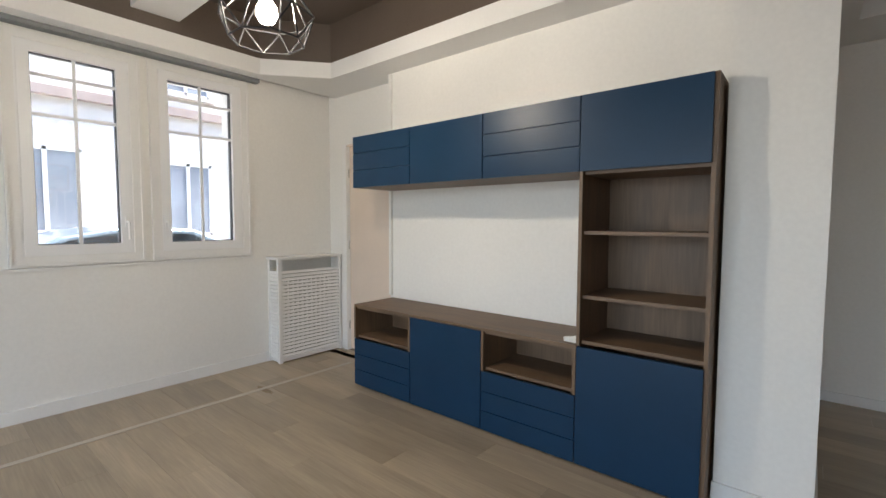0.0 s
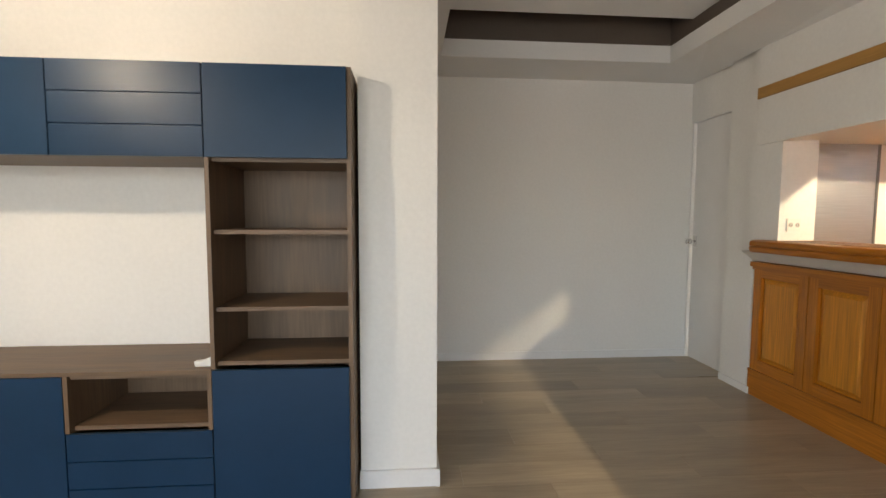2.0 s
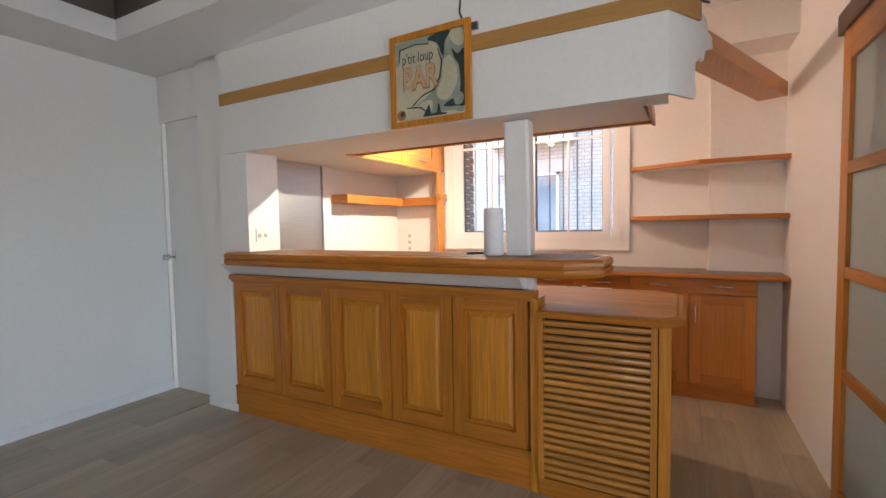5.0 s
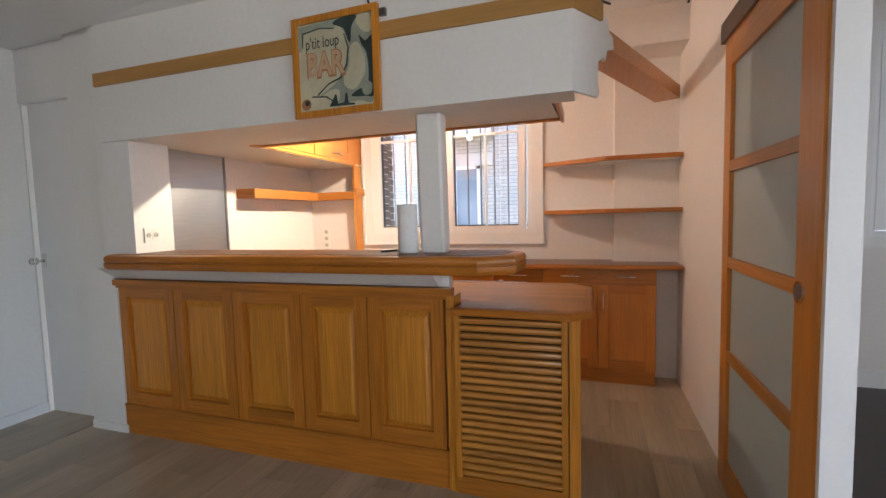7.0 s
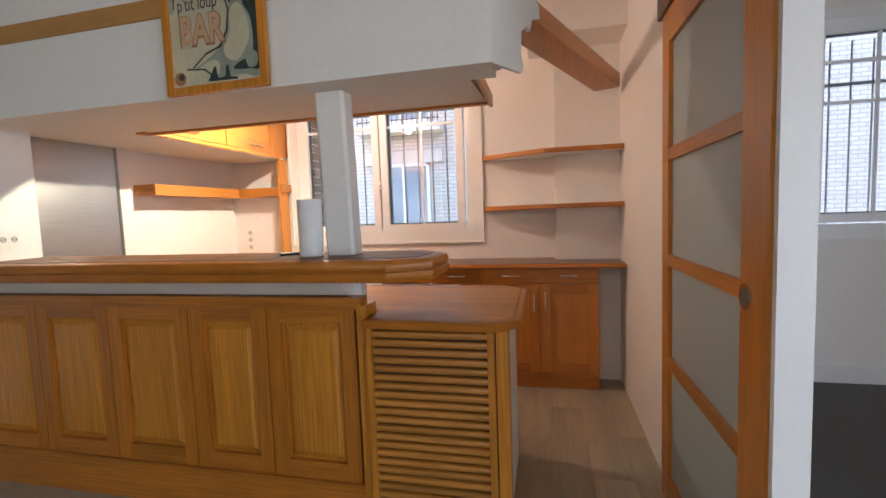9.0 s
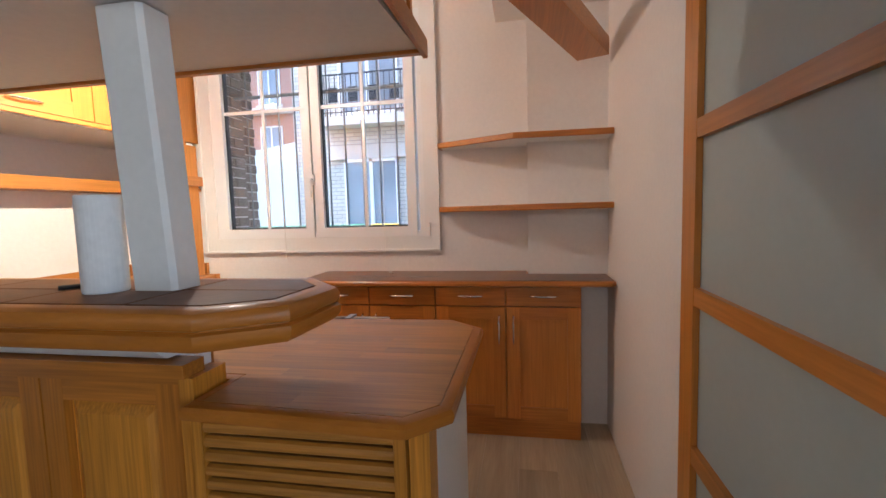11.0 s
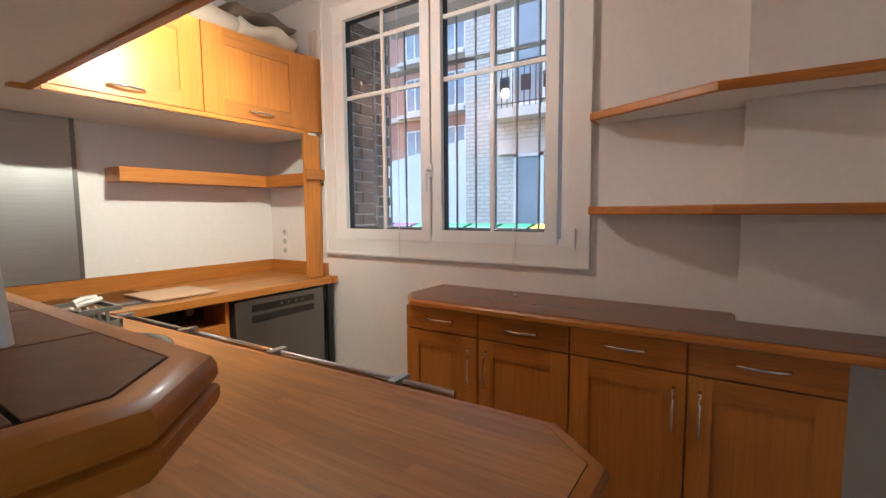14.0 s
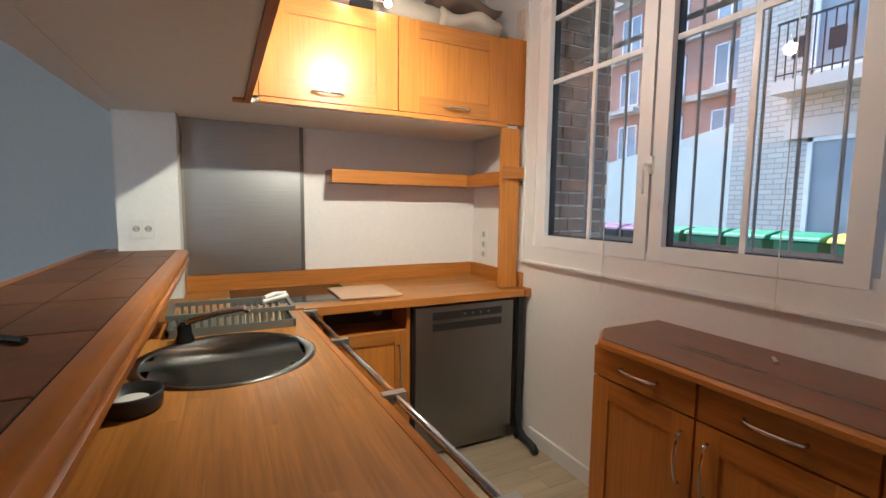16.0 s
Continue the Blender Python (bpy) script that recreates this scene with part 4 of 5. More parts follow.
flat_shape([(0.48, 0.95), (0.60, 1.0), (0.80, 0.99), (0.73, 0.88), (0.71, 0.72), (0.67, 0.76), (0.62, 0.88)], 0.0009, PICTURE_GREEN, "print_shape", True)
flat_shape([(0.82, 0.78), (0.90, 0.70), (1.0, 0.72), (1.0, 0.14), (0.88, 0.10), (0.70, 0.12), (0.78, 0.18), (0.90, 0.22), (0.93, 0.36), (0.91, 0.56), (0.85, 0.67)], 0.0009, PICTURE_GREEN, "print_shape", True)
flat_shape([(0.84, 0.22), (0.90, 0.27), (0.97, 0.22), (0.95, 0.12), (0.86, 0.12)], 0.0011, PICTURE_MID, "print_shape", True)
flat_shape([(0.55, 0.345), (0.64, 0.48), (0.67, 0.66), (0.62, 0.82), (0.63, 0.83), (0.69, 0.66), (0.66, 0.47), (0.57, 0.33), (0.40, 0.28), (0.25, 0.17), (0.235, 0.18), (0.40, 0.30)], 0.0010, PICTURE_GREEN, "print_shape")
flat_shape([(0.08, 0.89), (0.30, 0.92), (0.50, 0.89), (0.50, 0.905), (0.30, 0.935), (0.06, 0.905), (0.05, 0.74), (0.065, 0.74)], 0.0010, PICTURE_GREEN, "print_shape")
flat_shape([(0.06, 0.02), (0.04, 0.08), (0.14, 0.17), (0.36, 0.13), (0.45, 0.07), (0.40, 0.03)], 0.0010, PICTURE, "print_shape")
flat_shape([(0.16, 0.16), (0.36, 0.14), (0.45, 0.08), (0.46, 0.09), (0.37, 0.155), (0.17, 0.175)], 0.0012, PICTURE_GREEN, "print_shape")
flat_shape([(0.40, 0.03), (0.48, 0.16), (0.50, 0.16), (0.52, 0.05), (0.60, 0.06), (0.62, 0.16), (0.64, 0.16), (0.66, 0.05), (0.74, 0.04), (0.74, 0.02)], 0.0012, PICTURE_GREEN, "print_shape")
flat_shape([(0.08 + 0.07 * math.cos(k * math.pi / 8), 0.085 + 0.065 * math.sin(k * math.pi / 8)) for k in range(16)], 0.0014, PICTURE_TAN, "print_shape")
flat_shape([(0.095 + 0.035 * math.cos(k * math.pi / 8), 0.10 + 0.032 * math.sin(k * math.pi / 8)) for k in range(16)], 0.0017, PICTURE_GREEN, "print_shape")


def lettering(body, u, v, size, mat, name, extrude, off, lift, squeeze):
    cu = bpy.data.curves.new(name, "FONT")
    cu.body, cu.size, cu.extrude, cu.offset = body, size, extrude, off
    tmp = bpy.data.objects.new(name, cu)
    scene.collection.objects.link(tmp)
    me = bpy.data.meshes.new_from_object(tmp.evaluated_get(bpy.context.evaluated_depsgraph_get()))
    bpy.data.objects.remove(tmp)
    me.materials.clear()
    me.materials.append(mat)
    w, h = PY1 - PY0 - 0.056, PZ1 - PZ0 - 0.056
    m = Matrix(((0, 0, -1, PXF - 0.0105 - lift), (-1, 0, 0, PY1 - 0.028 - u * w), (0, 1, 0, PZ0 + 0.028 + v * h), (0, 0, 0, 1)))
    me.transform(Matrix.Translation(-ORIGIN[pic]) @ m @ Matrix.Diagonal((squeeze, 1, 1, 1)))
    ob = new(name, me)
    ob.parent = pic
    return ob


lettering("BAR", 0.105, 0.385, 0.148, PICTURE_TAN, "lettering", 0.0004, 0.008, 0.0012, 0.72)
lettering("BAR", 0.115, 0.397, 0.142, PICTURE_LETTER, "lettering", 0.0004, 0.003, 0.0028, 0.73)
lettering("p'tit loup", 0.10, 0.71, 0.070, PICTURE_GREEN, "lettering", 0.0003, 0.0, 0.0012, 0.70)
pic.location = (2.242, 2.025, 1.79)
pic.rotation_euler = (0, 0, -math.atan(0.10 / 2.6))
pic.scale = (1, 1.02, 1.02)
part("hook", box(bm_new(), BF - 0.02, BF - 0.001, PY0 - 0.03, PY0 - 0.001, PZ1 - 0.05, PZ1 - 0.02), GREY_METAL, pic)
part("hanging_wire", rod(bm_new(), ((BF - 0.006, 1.84, 2.215), (BF - 0.004, 1.86, 2.26), (BF - 0.004, 1.85, 2.36), (BF - 0.004, 1.87, 2.50)), 0.005, 6), DARK, pic)

# ---- peninsula with louvred end, sink counter ----
PEN = [(2.335, 1.545), (2.315, 1.02), (2.40, 0.935), (3.06, 0.935), (3.17, 1.06), (3.105, 2.984), (2.503, 2.984), (2.503, 1.545)]
pen = thing("peninsula_worktop", (2.8, 2.0, 0.86), "stained wooden worktop of the peninsula with rounded edge", "worktop")
edging("edge_moulding", PEN, ((0.02, 0.862), (0.004, 0.866), (0.0, 0.875), (0.0, 0.888), (0.006, 0.896), (0.016, 0.900), (0.03, 0.900), (0.032, 0.897)), OAK_E, pen)
SINK = (2.79, 2.42, 0.245)


pin = inset(PEN, 0.033)
random.seed(4)
xs = [2.33]
while xs[-1] < 3.14:
    xs.append(xs[-1] + 0.052)
for xa, xb in zip(xs, xs[1:]):
    y = 0.95 - random.uniform(0, 0.5)
    while y < 2.97:
        ye = y + random.uniform(0.45, 0.9)
        spans = [(y, ye)]
        xm = (xa + xb) / 2
        k = SINK[2] - 0.015
        if abs(xm - SINK[0]) < k:
            hh = math.sqrt(k * k - (xm - SINK[0]) ** 2)
            spans = [(y, min(ye, SINK[1] - hh)), (max(y, SINK[1] + hh), ye)]
        for a, b in spans:
            if b - a > 0.01:
                c = clip_poly(pin, xa, xb, a, b)
                if len(c) > 2:
                    part("stave", prism(bm_new(), c, 0.880, 0.9005), BLOCK, pen)
        y = ye

lv = thing("louvred_cabinet", (2.7, 1.27, 0), "honey oak peninsula cabinet with a louvred end", "cabinet")
bar_part("body", (2.41, 3.10, 1.035, 1.543, 0.10, 0.86), OAK_Z, lv, "", 0.003)
# dark sheet puts the shade of the slat gaps into colour
bar_part("backing", (2.4005, 2.4095, 1.062, 1.518, 0.09, 0.86), GROUT_AND_GAP_SHADE, lv, "dark sheet standing for the shade between the slats", 0.0)
bar_part("plinth", (2.378, 3.08, 1.035, 1.543, 0.0, 0.085), OAK_Y, lv, "", 0.004)
bar_part("post", (2.368, 2.40, 1.035, 1.062, 0.086, 0.86), OAK_Z, lv, "", 0.004)
bar_part("post", (2.368, 2.40, 1.518, 1.543, 0.086, 0.86), OAK_Z, lv, "", 0.004)
bar_part("corner_post", (2.378, 2.45, 0.985, 1.030, 0.0, 0.86), OAK_Z, lv, "", 0.012)
bar_part("end_panel", (2.45, 3.08, 1.005, 1.034, 0.0, 0.86), PAINT, lv, "white end panel", 0.003)
for i in range(22):
    z = 0.092 + i * 0.0347
    bm = prism(bm_new(), [(2.398, z + 0.024), (2.382, z + 0.027), (2.373, z + 0.023), (2.370, z + 0.014), (2.372, z + 0.004), (2.378, z), (2.398, z)], 1.063, 1.517, "y")
    part("slat", bm, OAK_S, lv, "", 0.0)
kc = thing("sink_cabinet", (2.9, 2.3, 0), "orange beech base cabinets under the sink", "cabinet")
bar_part("body", (2.61, 3.07, 1.545, 2.985, 0.1, 0.60), BEECH_Z, kc)
bar_part("fascia", (3.05, 3.07, 1.545, 2.985, 0.601, 0.86), BEECH_Z, kc)
bar_part("plinth", (2.61, 3.03, 1.545, 2.985, 0.0, 0.099), BEECH_Y, kc)

sk = thing("sink", (SINK[0], SINK[1], 0.9), "round stainless steel sink set into the worktop", "sink")
part("bowl", lathe(bm_new(), (SINK[0], SINK[1], 0.90), ((0.262, 0.0005), (0.262, 0.003), (0.250, 0.006), (0.232, 0.004), (0.222, -0.006), (0.212, -0.11), (0.19, -0.15), (0.15, -0.16), (0.03, -0.165), (0.028, -0.166)), 48), BOWL, sk, smooth=True)
part("drain", lathe(bm_new(), (SINK[0], SINK[1], 0.733), ((0.035, 0.003), (0.035, 0.006), (0.02, 0.005))), CHROME, sk, smooth=True)
tap = thing("tap", (2.655, 2.655, 0.9), "chrome kitchen tap lying low over the sink", "tap")
part("base", lathe(bm_new(), (2.66, 2.64, 0.9005), ((0.03, 0), (0.03, 0.01), (0.022, 0.03), (0.022, 0.055), (0.01, 0.07)), 20), WIRE, tap, smooth=True)
part("spout", rod(bm_new(), ((2.66, 2.64, 0.95), (2.68, 2.62, 0.975), (2.76, 2.60, 1.0), (2.84, 2.575, 1.015), (2.86, 2.57, 1.005)), 0.011, 10), CHROME, tap, smooth=True)
ash = thing("soap_dish", (2.665, 2.16, 0.9), "round black dish with a pale soap in it", "dish")
part("dish", lathe(bm_new(), (2.587, 2.11, 0.9012), ((0.055, 0), (0.062, 0.006), (0.066, 0.042), (0.062, 0.045), (0.056, 0.02), (0.03, 0.012))), DARK, ash, smooth=True)
part("soap", lathe(bm_new(), (2.587, 2.11, 0.913), ((0.034, 0.0), (0.04, 0.006), (0.036, 0.014), (0.02, 0.017))), PLASTIC, ash, "pale worn soap", smooth=True)

rk = thing("dish_rack", (2.8, 2.83, 0.9), "grey plastic dish rack beside the sink", "dish rack")
DX0, DX1, DY0, DY1, DZ = 2.60, 3.03, 2.695, 2.93, 0.9008
tray = bm_new()
box(tray, DX0, DX1, DY0, DY1, DZ, DZ + 0.008)
for b in ((DX0, DX1, DY0, DY0 + 0.008, DZ + 0.008, DZ + 0.03), (DX0, DX1, DY1 - 0.008, DY1, DZ + 0.008, DZ + 0.03), (DX0, DX0 + 0.008, DY0, DY1, DZ + 0.008, DZ + 0.03), (DX1 - 0.008, DX1, DY0, DY1, DZ + 0.008, DZ + 0.03)):
    box(tray, *b)
part("tray", tray, GREY_PLASTIC, rk, "", 0.002)
rim = bm_new()
for b in ((DX0, DX1, DY0, DY0 + 0.014, DZ + 0.066, DZ + 0.082), (DX0, DX1, DY1 - 0.014, DY1, DZ + 0.066, DZ + 0.082), (DX0, DX0 + 0.014, DY0 + 0.014, DY1 - 0.014, DZ + 0.066, DZ + 0.082), (DX1 - 0.014, DX1, DY0 + 0.014, DY1 - 0.014, DZ + 0.066, DZ + 0.082)):
    box(rim, *b)
part("rim", rim, GREY_PLASTIC, rk, "", 0.004)
for i in range(15):
    x = DX0 + 0.03 + i * 0.025
    for y in (DY0 + 0.003, DY1 - 0.011):
        part("slat", box(bm_new(), x, x + 0.010, y, y + 0.008, DZ + 0.03, DZ + 0.066), GREY_PLASTIC, rk)
    part("plate_peg", rod(bm_new(), ((x, DY0 + 0.06, DZ + 0.01), (x, DY0 + 0.10, DZ + 0.075), (x, DY0 + 0.14, DZ + 0.01)), 0.004, 6), PEG, rk)
cut = thing("cutlery", (3.0, 2.84, 0.93), "small white utensils lying in the dish rack", "utensil")
part("spoon", rod(bm_new(), ((2.92, 2.80, 0.985), (2.99, 2.83, 0.993), (3.02, 2.86, 0.993)), 0.009), PLASTIC, cut)
part("spoon", rod(bm_new(), ((2.93, 2.86, 0.988), (2.97, 2.89, 0.995), (3.02, 2.90, 0.994)), 0.011), PLASTIC, cut)

rl = thing("rail", (3.2, 2.15, 0.88), "steel towel rail along the peninsula edge", "rail")
part("tube", rod(bm_new(), ((3.188, 1.32, 0.890), (3.132, 2.96, 0.890)), 0.010, 12), CHROME, rl, smooth=True)
for y in (1.48, 1.95, 2.45, 2.93):
    part("bracket", box(bm_new(), 3.205 - (y - 1.2) * 0.035 - 0.05, 3.205 - (y - 1.2) * 0.035 + 0.012, y - 0.012, y + 0.012, 0.877, 0.904), STEEL, rl, "", 0.003)

# ---- kitchen side run ----
wt = thing("kitchen_worktop", (3.6, 3.3, 0.86), "long butcher block worktop with a wooden upstand", "worktop")
random.seed(7)
y = 3.005
while y < YK - 0.03:
    x = 2.51 - random.uniform(0, 0.4)
    ye = min(y + 0.05, YK - 0.022)
    while x < 4.335:
        xe = x + random.uniform(0.4, 0.9)
        a, b = max(x, 2.605 if ye > 3.47 else 2.51), min(xe, 4.335)
        if b > a + 0.005:
            part("stave", box(bm_new(), a, b, y, ye, 0.864, 0.900), BLOCK_X, wt)
        x = xe
    y = ye
    if ye >= YK - 0.023:
        break
bar_part("front_edge", (3.108, 4.335, 2.985, 3.0045, 0.862, 0.901), BEECH_X, wt, "", 0.008)
bar_part("upstand", (2.605, 4.36, YK - 0.021, YK - 0.002, 0.866, 0.985), BEECH_X, wt, "", 0.004)
bar_part("upstand", (4.355, XK - 0.002, 3.06, YK - 0.022, 0.866, 0.985), BEECH_Y, wt, "", 0.004)
bar_part("end_cap", (4.336, XK - 0.003, 2.975, 3.058, 0.862, 0.905), BEECH_Y, wt, "", 0.008)
hb = thing("hob", (3.1, 3.35, 0.9), "black glass hob set into the worktop", "hob")
bar_part("glass", (2.81, 3.40, 3.12, 3.56, 0.9012, 0.906), BLACK_GLASS, hb, "", 0.002)
bar_part("frame", (2.80, 3.41, 3.11, 3.57, 0.9006, 0.9035), STEEL, hb, "", 0.001)
tagged(part("chopping_board", box(bm_new(), 3.30, 3.62, 3.07, 3.40, 0.9065, 0.914), material("pale_board", (0.60, 0.38, 0.24), 0.55, vary=0.05)), "thin pale board lying on the worktop", "board")
sp = thing("splash_panel", (2.89, YK, 0.986), "brushed steel splash panel behind the hob", "splashback")
bar_part("sheet", (2.615, 3.20, YK - 0.026, YK - 0.002, 0.987, 1.812), STEEL, sp, "", 0.001)
bar_part("edge", (3.20, 3.22, YK - 0.03, YK - 0.002, 0.987, 1.812), GREY_METAL, sp, "", 0.002)


def bow_handle(parent, a, b, out, r=0.005):
    """A bowed bar handle from a to b, standing off along out."""
    a, b, o = Vector(a), Vector(b), Vector(out)
    pts = [a, a + o * 0.6 + (b - a) * 0.03, a + o * 0.95 + (b - a) * 0.25, (a + b) / 2 + o * 1.1, a + o * 0.95 + (b - a) * 0.75, b + o * 0.6 - (b - a) * 0.03, b]
    return part("handle", rod(bm_new(), pts, r, 8), CHROME, parent, "bowed metal handle", smooth=True)


def shaker_y(name, x0, x1, z0, z1, yf, parent, top_rail=0.06, stile=0.065):
    """A framed door that faces -y, its face at yf."""
    dr = part(name, box(bm_new(), x0, x1, yf + 0.008, yf + 0.02, z0, z1), BEECH_Z, parent)
    for a in (x0, x1 - stile):
        part("stile", box(bm_new(), a, a + stile, yf, yf + 0.008, z0, z1), BEECH_Z, dr, "", 0.002)
    for c in (z0, z1 - top_rail):
        part("rail", box(bm_new(), x0 + stile, x1 - stile, yf + 0.0005, yf + 0.008, c, c + top_rail), BEECH_X, dr, "", 0.002)
    return dr


def shaker_x(name, y0, y1, z0, z1, xf, parent, rail=0.07):
    """A framed door that faces -x, its face at xf."""
    dr = part(name, box(bm_new(), xf + 0.008, xf + 0.02, y0, y1, z0, z1), BEECH_Z, parent)
    for a in (y0, y1 - rail):
        part("stile", box(bm_new(), xf, xf + 0.008, a, a + rail, z0, z1), BEECH_Z, dr, "", 0.002)
    for c in (z0, z1 - rail):
        part("rail", box(bm_new(), xf + 0.0005, xf + 0.008, y0 + rail, y1 - rail, c, c + rail), BEECH_Y, dr, "", 0.002)
    return dr


ov = thing("oven_cabinet", (3.4, 3.3, 0), "orange beech base cabinet with an open slot above its door", "cabinet")
bar_part("side_panel", (3.18, 3.20, 3.03, YK - 0.003, 0.1, 0.861), BEECH_Z, ov)
bar_part("side_panel", (3.625, 3.645, 3.03, YK - 0.003, 0.1, 0.861), BEECH_Z, ov)
bar_part("body", (3.20, 3.625, 3.05, YK - 0.003, 0.1, 0.735), BEECH_Z, ov)
bar_part("slot_back", (3.20, 3.625, 3.25, 3.27, 0.735, 0.861), DARK, ov)
bar_part("plinth", (3.18, 3.645, 3.08, YK - 0.003, 0.0, 0.099), BEECH_X, ov)
od = shaker_y("door", 3.203, 3.623, 0.11, 0.735, 3.02, ov)
bow_handle(od, (3.58, 3.02, 0.42), (3.58, 3.02, 0.66), (0, -0.03, 0))
part("knob", rod(bm_new(), ((3.53, 3.25, 0.80), (3.53, 3.20, 0.80)), 0.022, 16), GREY_METAL, ov, "grey control knob")

dw = thing("dishwasher", (3.97, 3.3, 0), "grey steel dishwasher under the worktop", "dishwasher")
bar_part("door", (3.665, 4.27, 3.0, 3.05, 0.10, 0.845), GREY_METAL, dw, "", 0.006)
bar_part("body", (3.66, 4.275, 3.051, YK - 0.003, 0.02, 0.858), DARK, dw)
bar_part("control_panel", (3.76, 4.19, 2.996, 3.0, 0.775, 0.815), DARK, dw, "black control strip", 0.002)
bar_part("grip", (3.76, 4.19, 2.996, 3.0, 0.715, 0.755), DARK, dw, "dark recessed grip", 0.002)
bar_part("kick_plate", (3.68, 4.26, 3.03, 3.05, 0.02, 0.098), GREY_METAL, dw)
for i in range(4):
    part("button", rod(bm_new(), ((3.95 + i * 0.05, 2.9955, 0.795), (3.95 + i * 0.05, 2.992, 0.795)), 0.007, 10), GREY_METAL, dw)
bar_part("hinge_arm", (4.30, 4.335, 2.985, 3.01, 0.02, 0.855), DARK, dw, "dark side strip", 0.003)
tagged(part("drain_hose", rod(bm_new(), ((4.33, 3.02, 0.08), (4.33, 2.95, 0.03), (4.32, 2.84, 0.025), (4.30, 2.80, 0.025)), 0.022, 10), DARK, None, smooth=True), "short black hose end on the floor", "hose")

# upper cabinets
for x0, x1 in ((2.945, 3.592), (3.592, 4.235)):
    u = thing("upper_cabinet", ((x0 + x1) / 2, 3.3, 1.84), "orange beech upper cabinet with a bowed handle", "cabinet", "upper kitchen cabinets")
    bar_part("body", (x0 + 0.001, x1 - 0.001, 3.092, YK - 0.003, 1.838, 2.30), BEECH_Z, u)
    dd = shaker_y("door", x0 + 0.003, x1 - 0.003, 1.845, 2.298, 3.07, u, 0.085, 0.11)
    xc = x0 + 0.30 if x0 < 3 else x0 + 0.33
    bow_handle(dd, (xc - 0.075, 3.07, 1.885), (xc + 0.075, 3.07, 1.885), (0, -0.028, 0), 0.006)
solid("trim_cabinet_filler", [(4.2365, XK - 0.002, 3.075, 3.10, 1.838, 2.31), (2.946, 4.236, 3.055, 3.069, 1.815, 1.838)], BEECH_Z, "beech filler strip and light rail at the upper cabinets", "trim", bevel=0.003)
ex = thing("corner_cabinet", (2.93, 2.1, 1.85), "beech cabinet front above the low ceiling edge", "cabinet")
bar_part("front", (2.885, 2.912, 2.45, 3.052, 1.847, 2.46), BEECH_Z, ex)
bow_handle(ex, (2.912, 2.93, 1.98), (2.912, 2.93, 2.10), (0.028, 0, 0))
bar_part("filler", (2.915, 2.943, 3.06, 3.08, 1.84, 2.46), BEECH_Z, ex)
bar_part("edge_board", (2.84, 2.8845, 3.0, 3.055, 1.80, 2.46), BEECH_Z, ex)
bar_part("box", (2.602, 2.838, 1.12, 3.06, 1.847, 2.48), PAINT, ex)
bar_part("front", (2.885, 2.912, 1.12, 2.446, 1.847, 2.46), BEECH_Z, ex)

# upright and wall shelf by the window
up = thing("shelf_upright", (4.27, 3.07, 0.9), "flat beech upright between worktop and cabinet", "upright")
bar_part("board", (4.205, 4.325, 3.055, 3.075, 0.906, 1.813), BEECH_Z, up, "", 0.003)
vs = thing("wall_shelf", (3.8, 3.5, 1.5), "beech wall shelf with a deep front edge", "shelf", "kitchen wall shelves")
bar_part("front", (3.35, 4.22, 3.475, 3.495, 1.50, 1.575), BEECH_X, vs, "", 0.004)
bar_part("board", (3.352, 4.22, 3.496, YK - 0.002, 1.50, 1.52), BEECH_X, vs)
bar_part("end", (3.35, 3.37, 3.4955, YK - 0.002, 1.521, 1.575), BEECH_Y, vs)
bar_part("side_front", (4.222, 4.242, 3.08, 3.495, 1.50, 1.575), BEECH_Y, vs, "", 0.004)
bar_part("side_board", (4.242, XK - 0.002, 3.08, YK - 0.002, 1.50, 1.52), BEECH_Y, vs)
bar_part("cap", (4.20, 4.345, 3.035, 3.0545, 1.535, 1.60), BEECH_X, vs, "", 0.004)

# fabric and clip spots on top of the cabinets
fb = thing("rolled_blind", (3.6, 3.25, 2.3), "cream and brown striped fabric roll on the cabinets", "fabric")


def draped(name, x0, x1, y0, y1, z0, z1, mat, seed):
    bm = bm_new()
    nx, nz = 14, 10
    rnd = random.Random(seed)
    ph = rnd.uniform(0, 6)
    grid = []
    for i in range(nx + 1):
        col = []
        u = i / nx
        x = x0 + (x1 - x0) * u
        for j in range(nz + 1):
            a = 2 * math.pi * j / nz
            rz = (z1 - z0) / 2 * (1 - 0.10 * math.sin(5 * u + ph))
            ry = (y1 - y0) / 2 * (1 - 0.12 * math.cos(6 * u + ph))
            col.append(bm.verts.new((x, (y0 + y1) / 2 + ry * math.cos(a), max(2.301, (z0 + z1) / 2 + rz * math.sin(a) + 0.015 * math.sin(9 * u + a)))))
        grid.append(col)
    for a, b in zip(grid, grid[1:]):
        for j in range(nz):
            bm.faces.new((a[j], a[j + 1], b[j + 1], b[j]))
    bm.faces.new(grid[0][:-1])
    bm.faces.new(grid[-1][:-1][::-1])
    bmesh.ops.remove_doubles(bm, verts=bm.verts[:], dist=0.0005)
    bmesh.ops.recalc_face_normals(bm, faces=bm.faces[:])
    return part(name, bm, mat, fb, smooth=True)


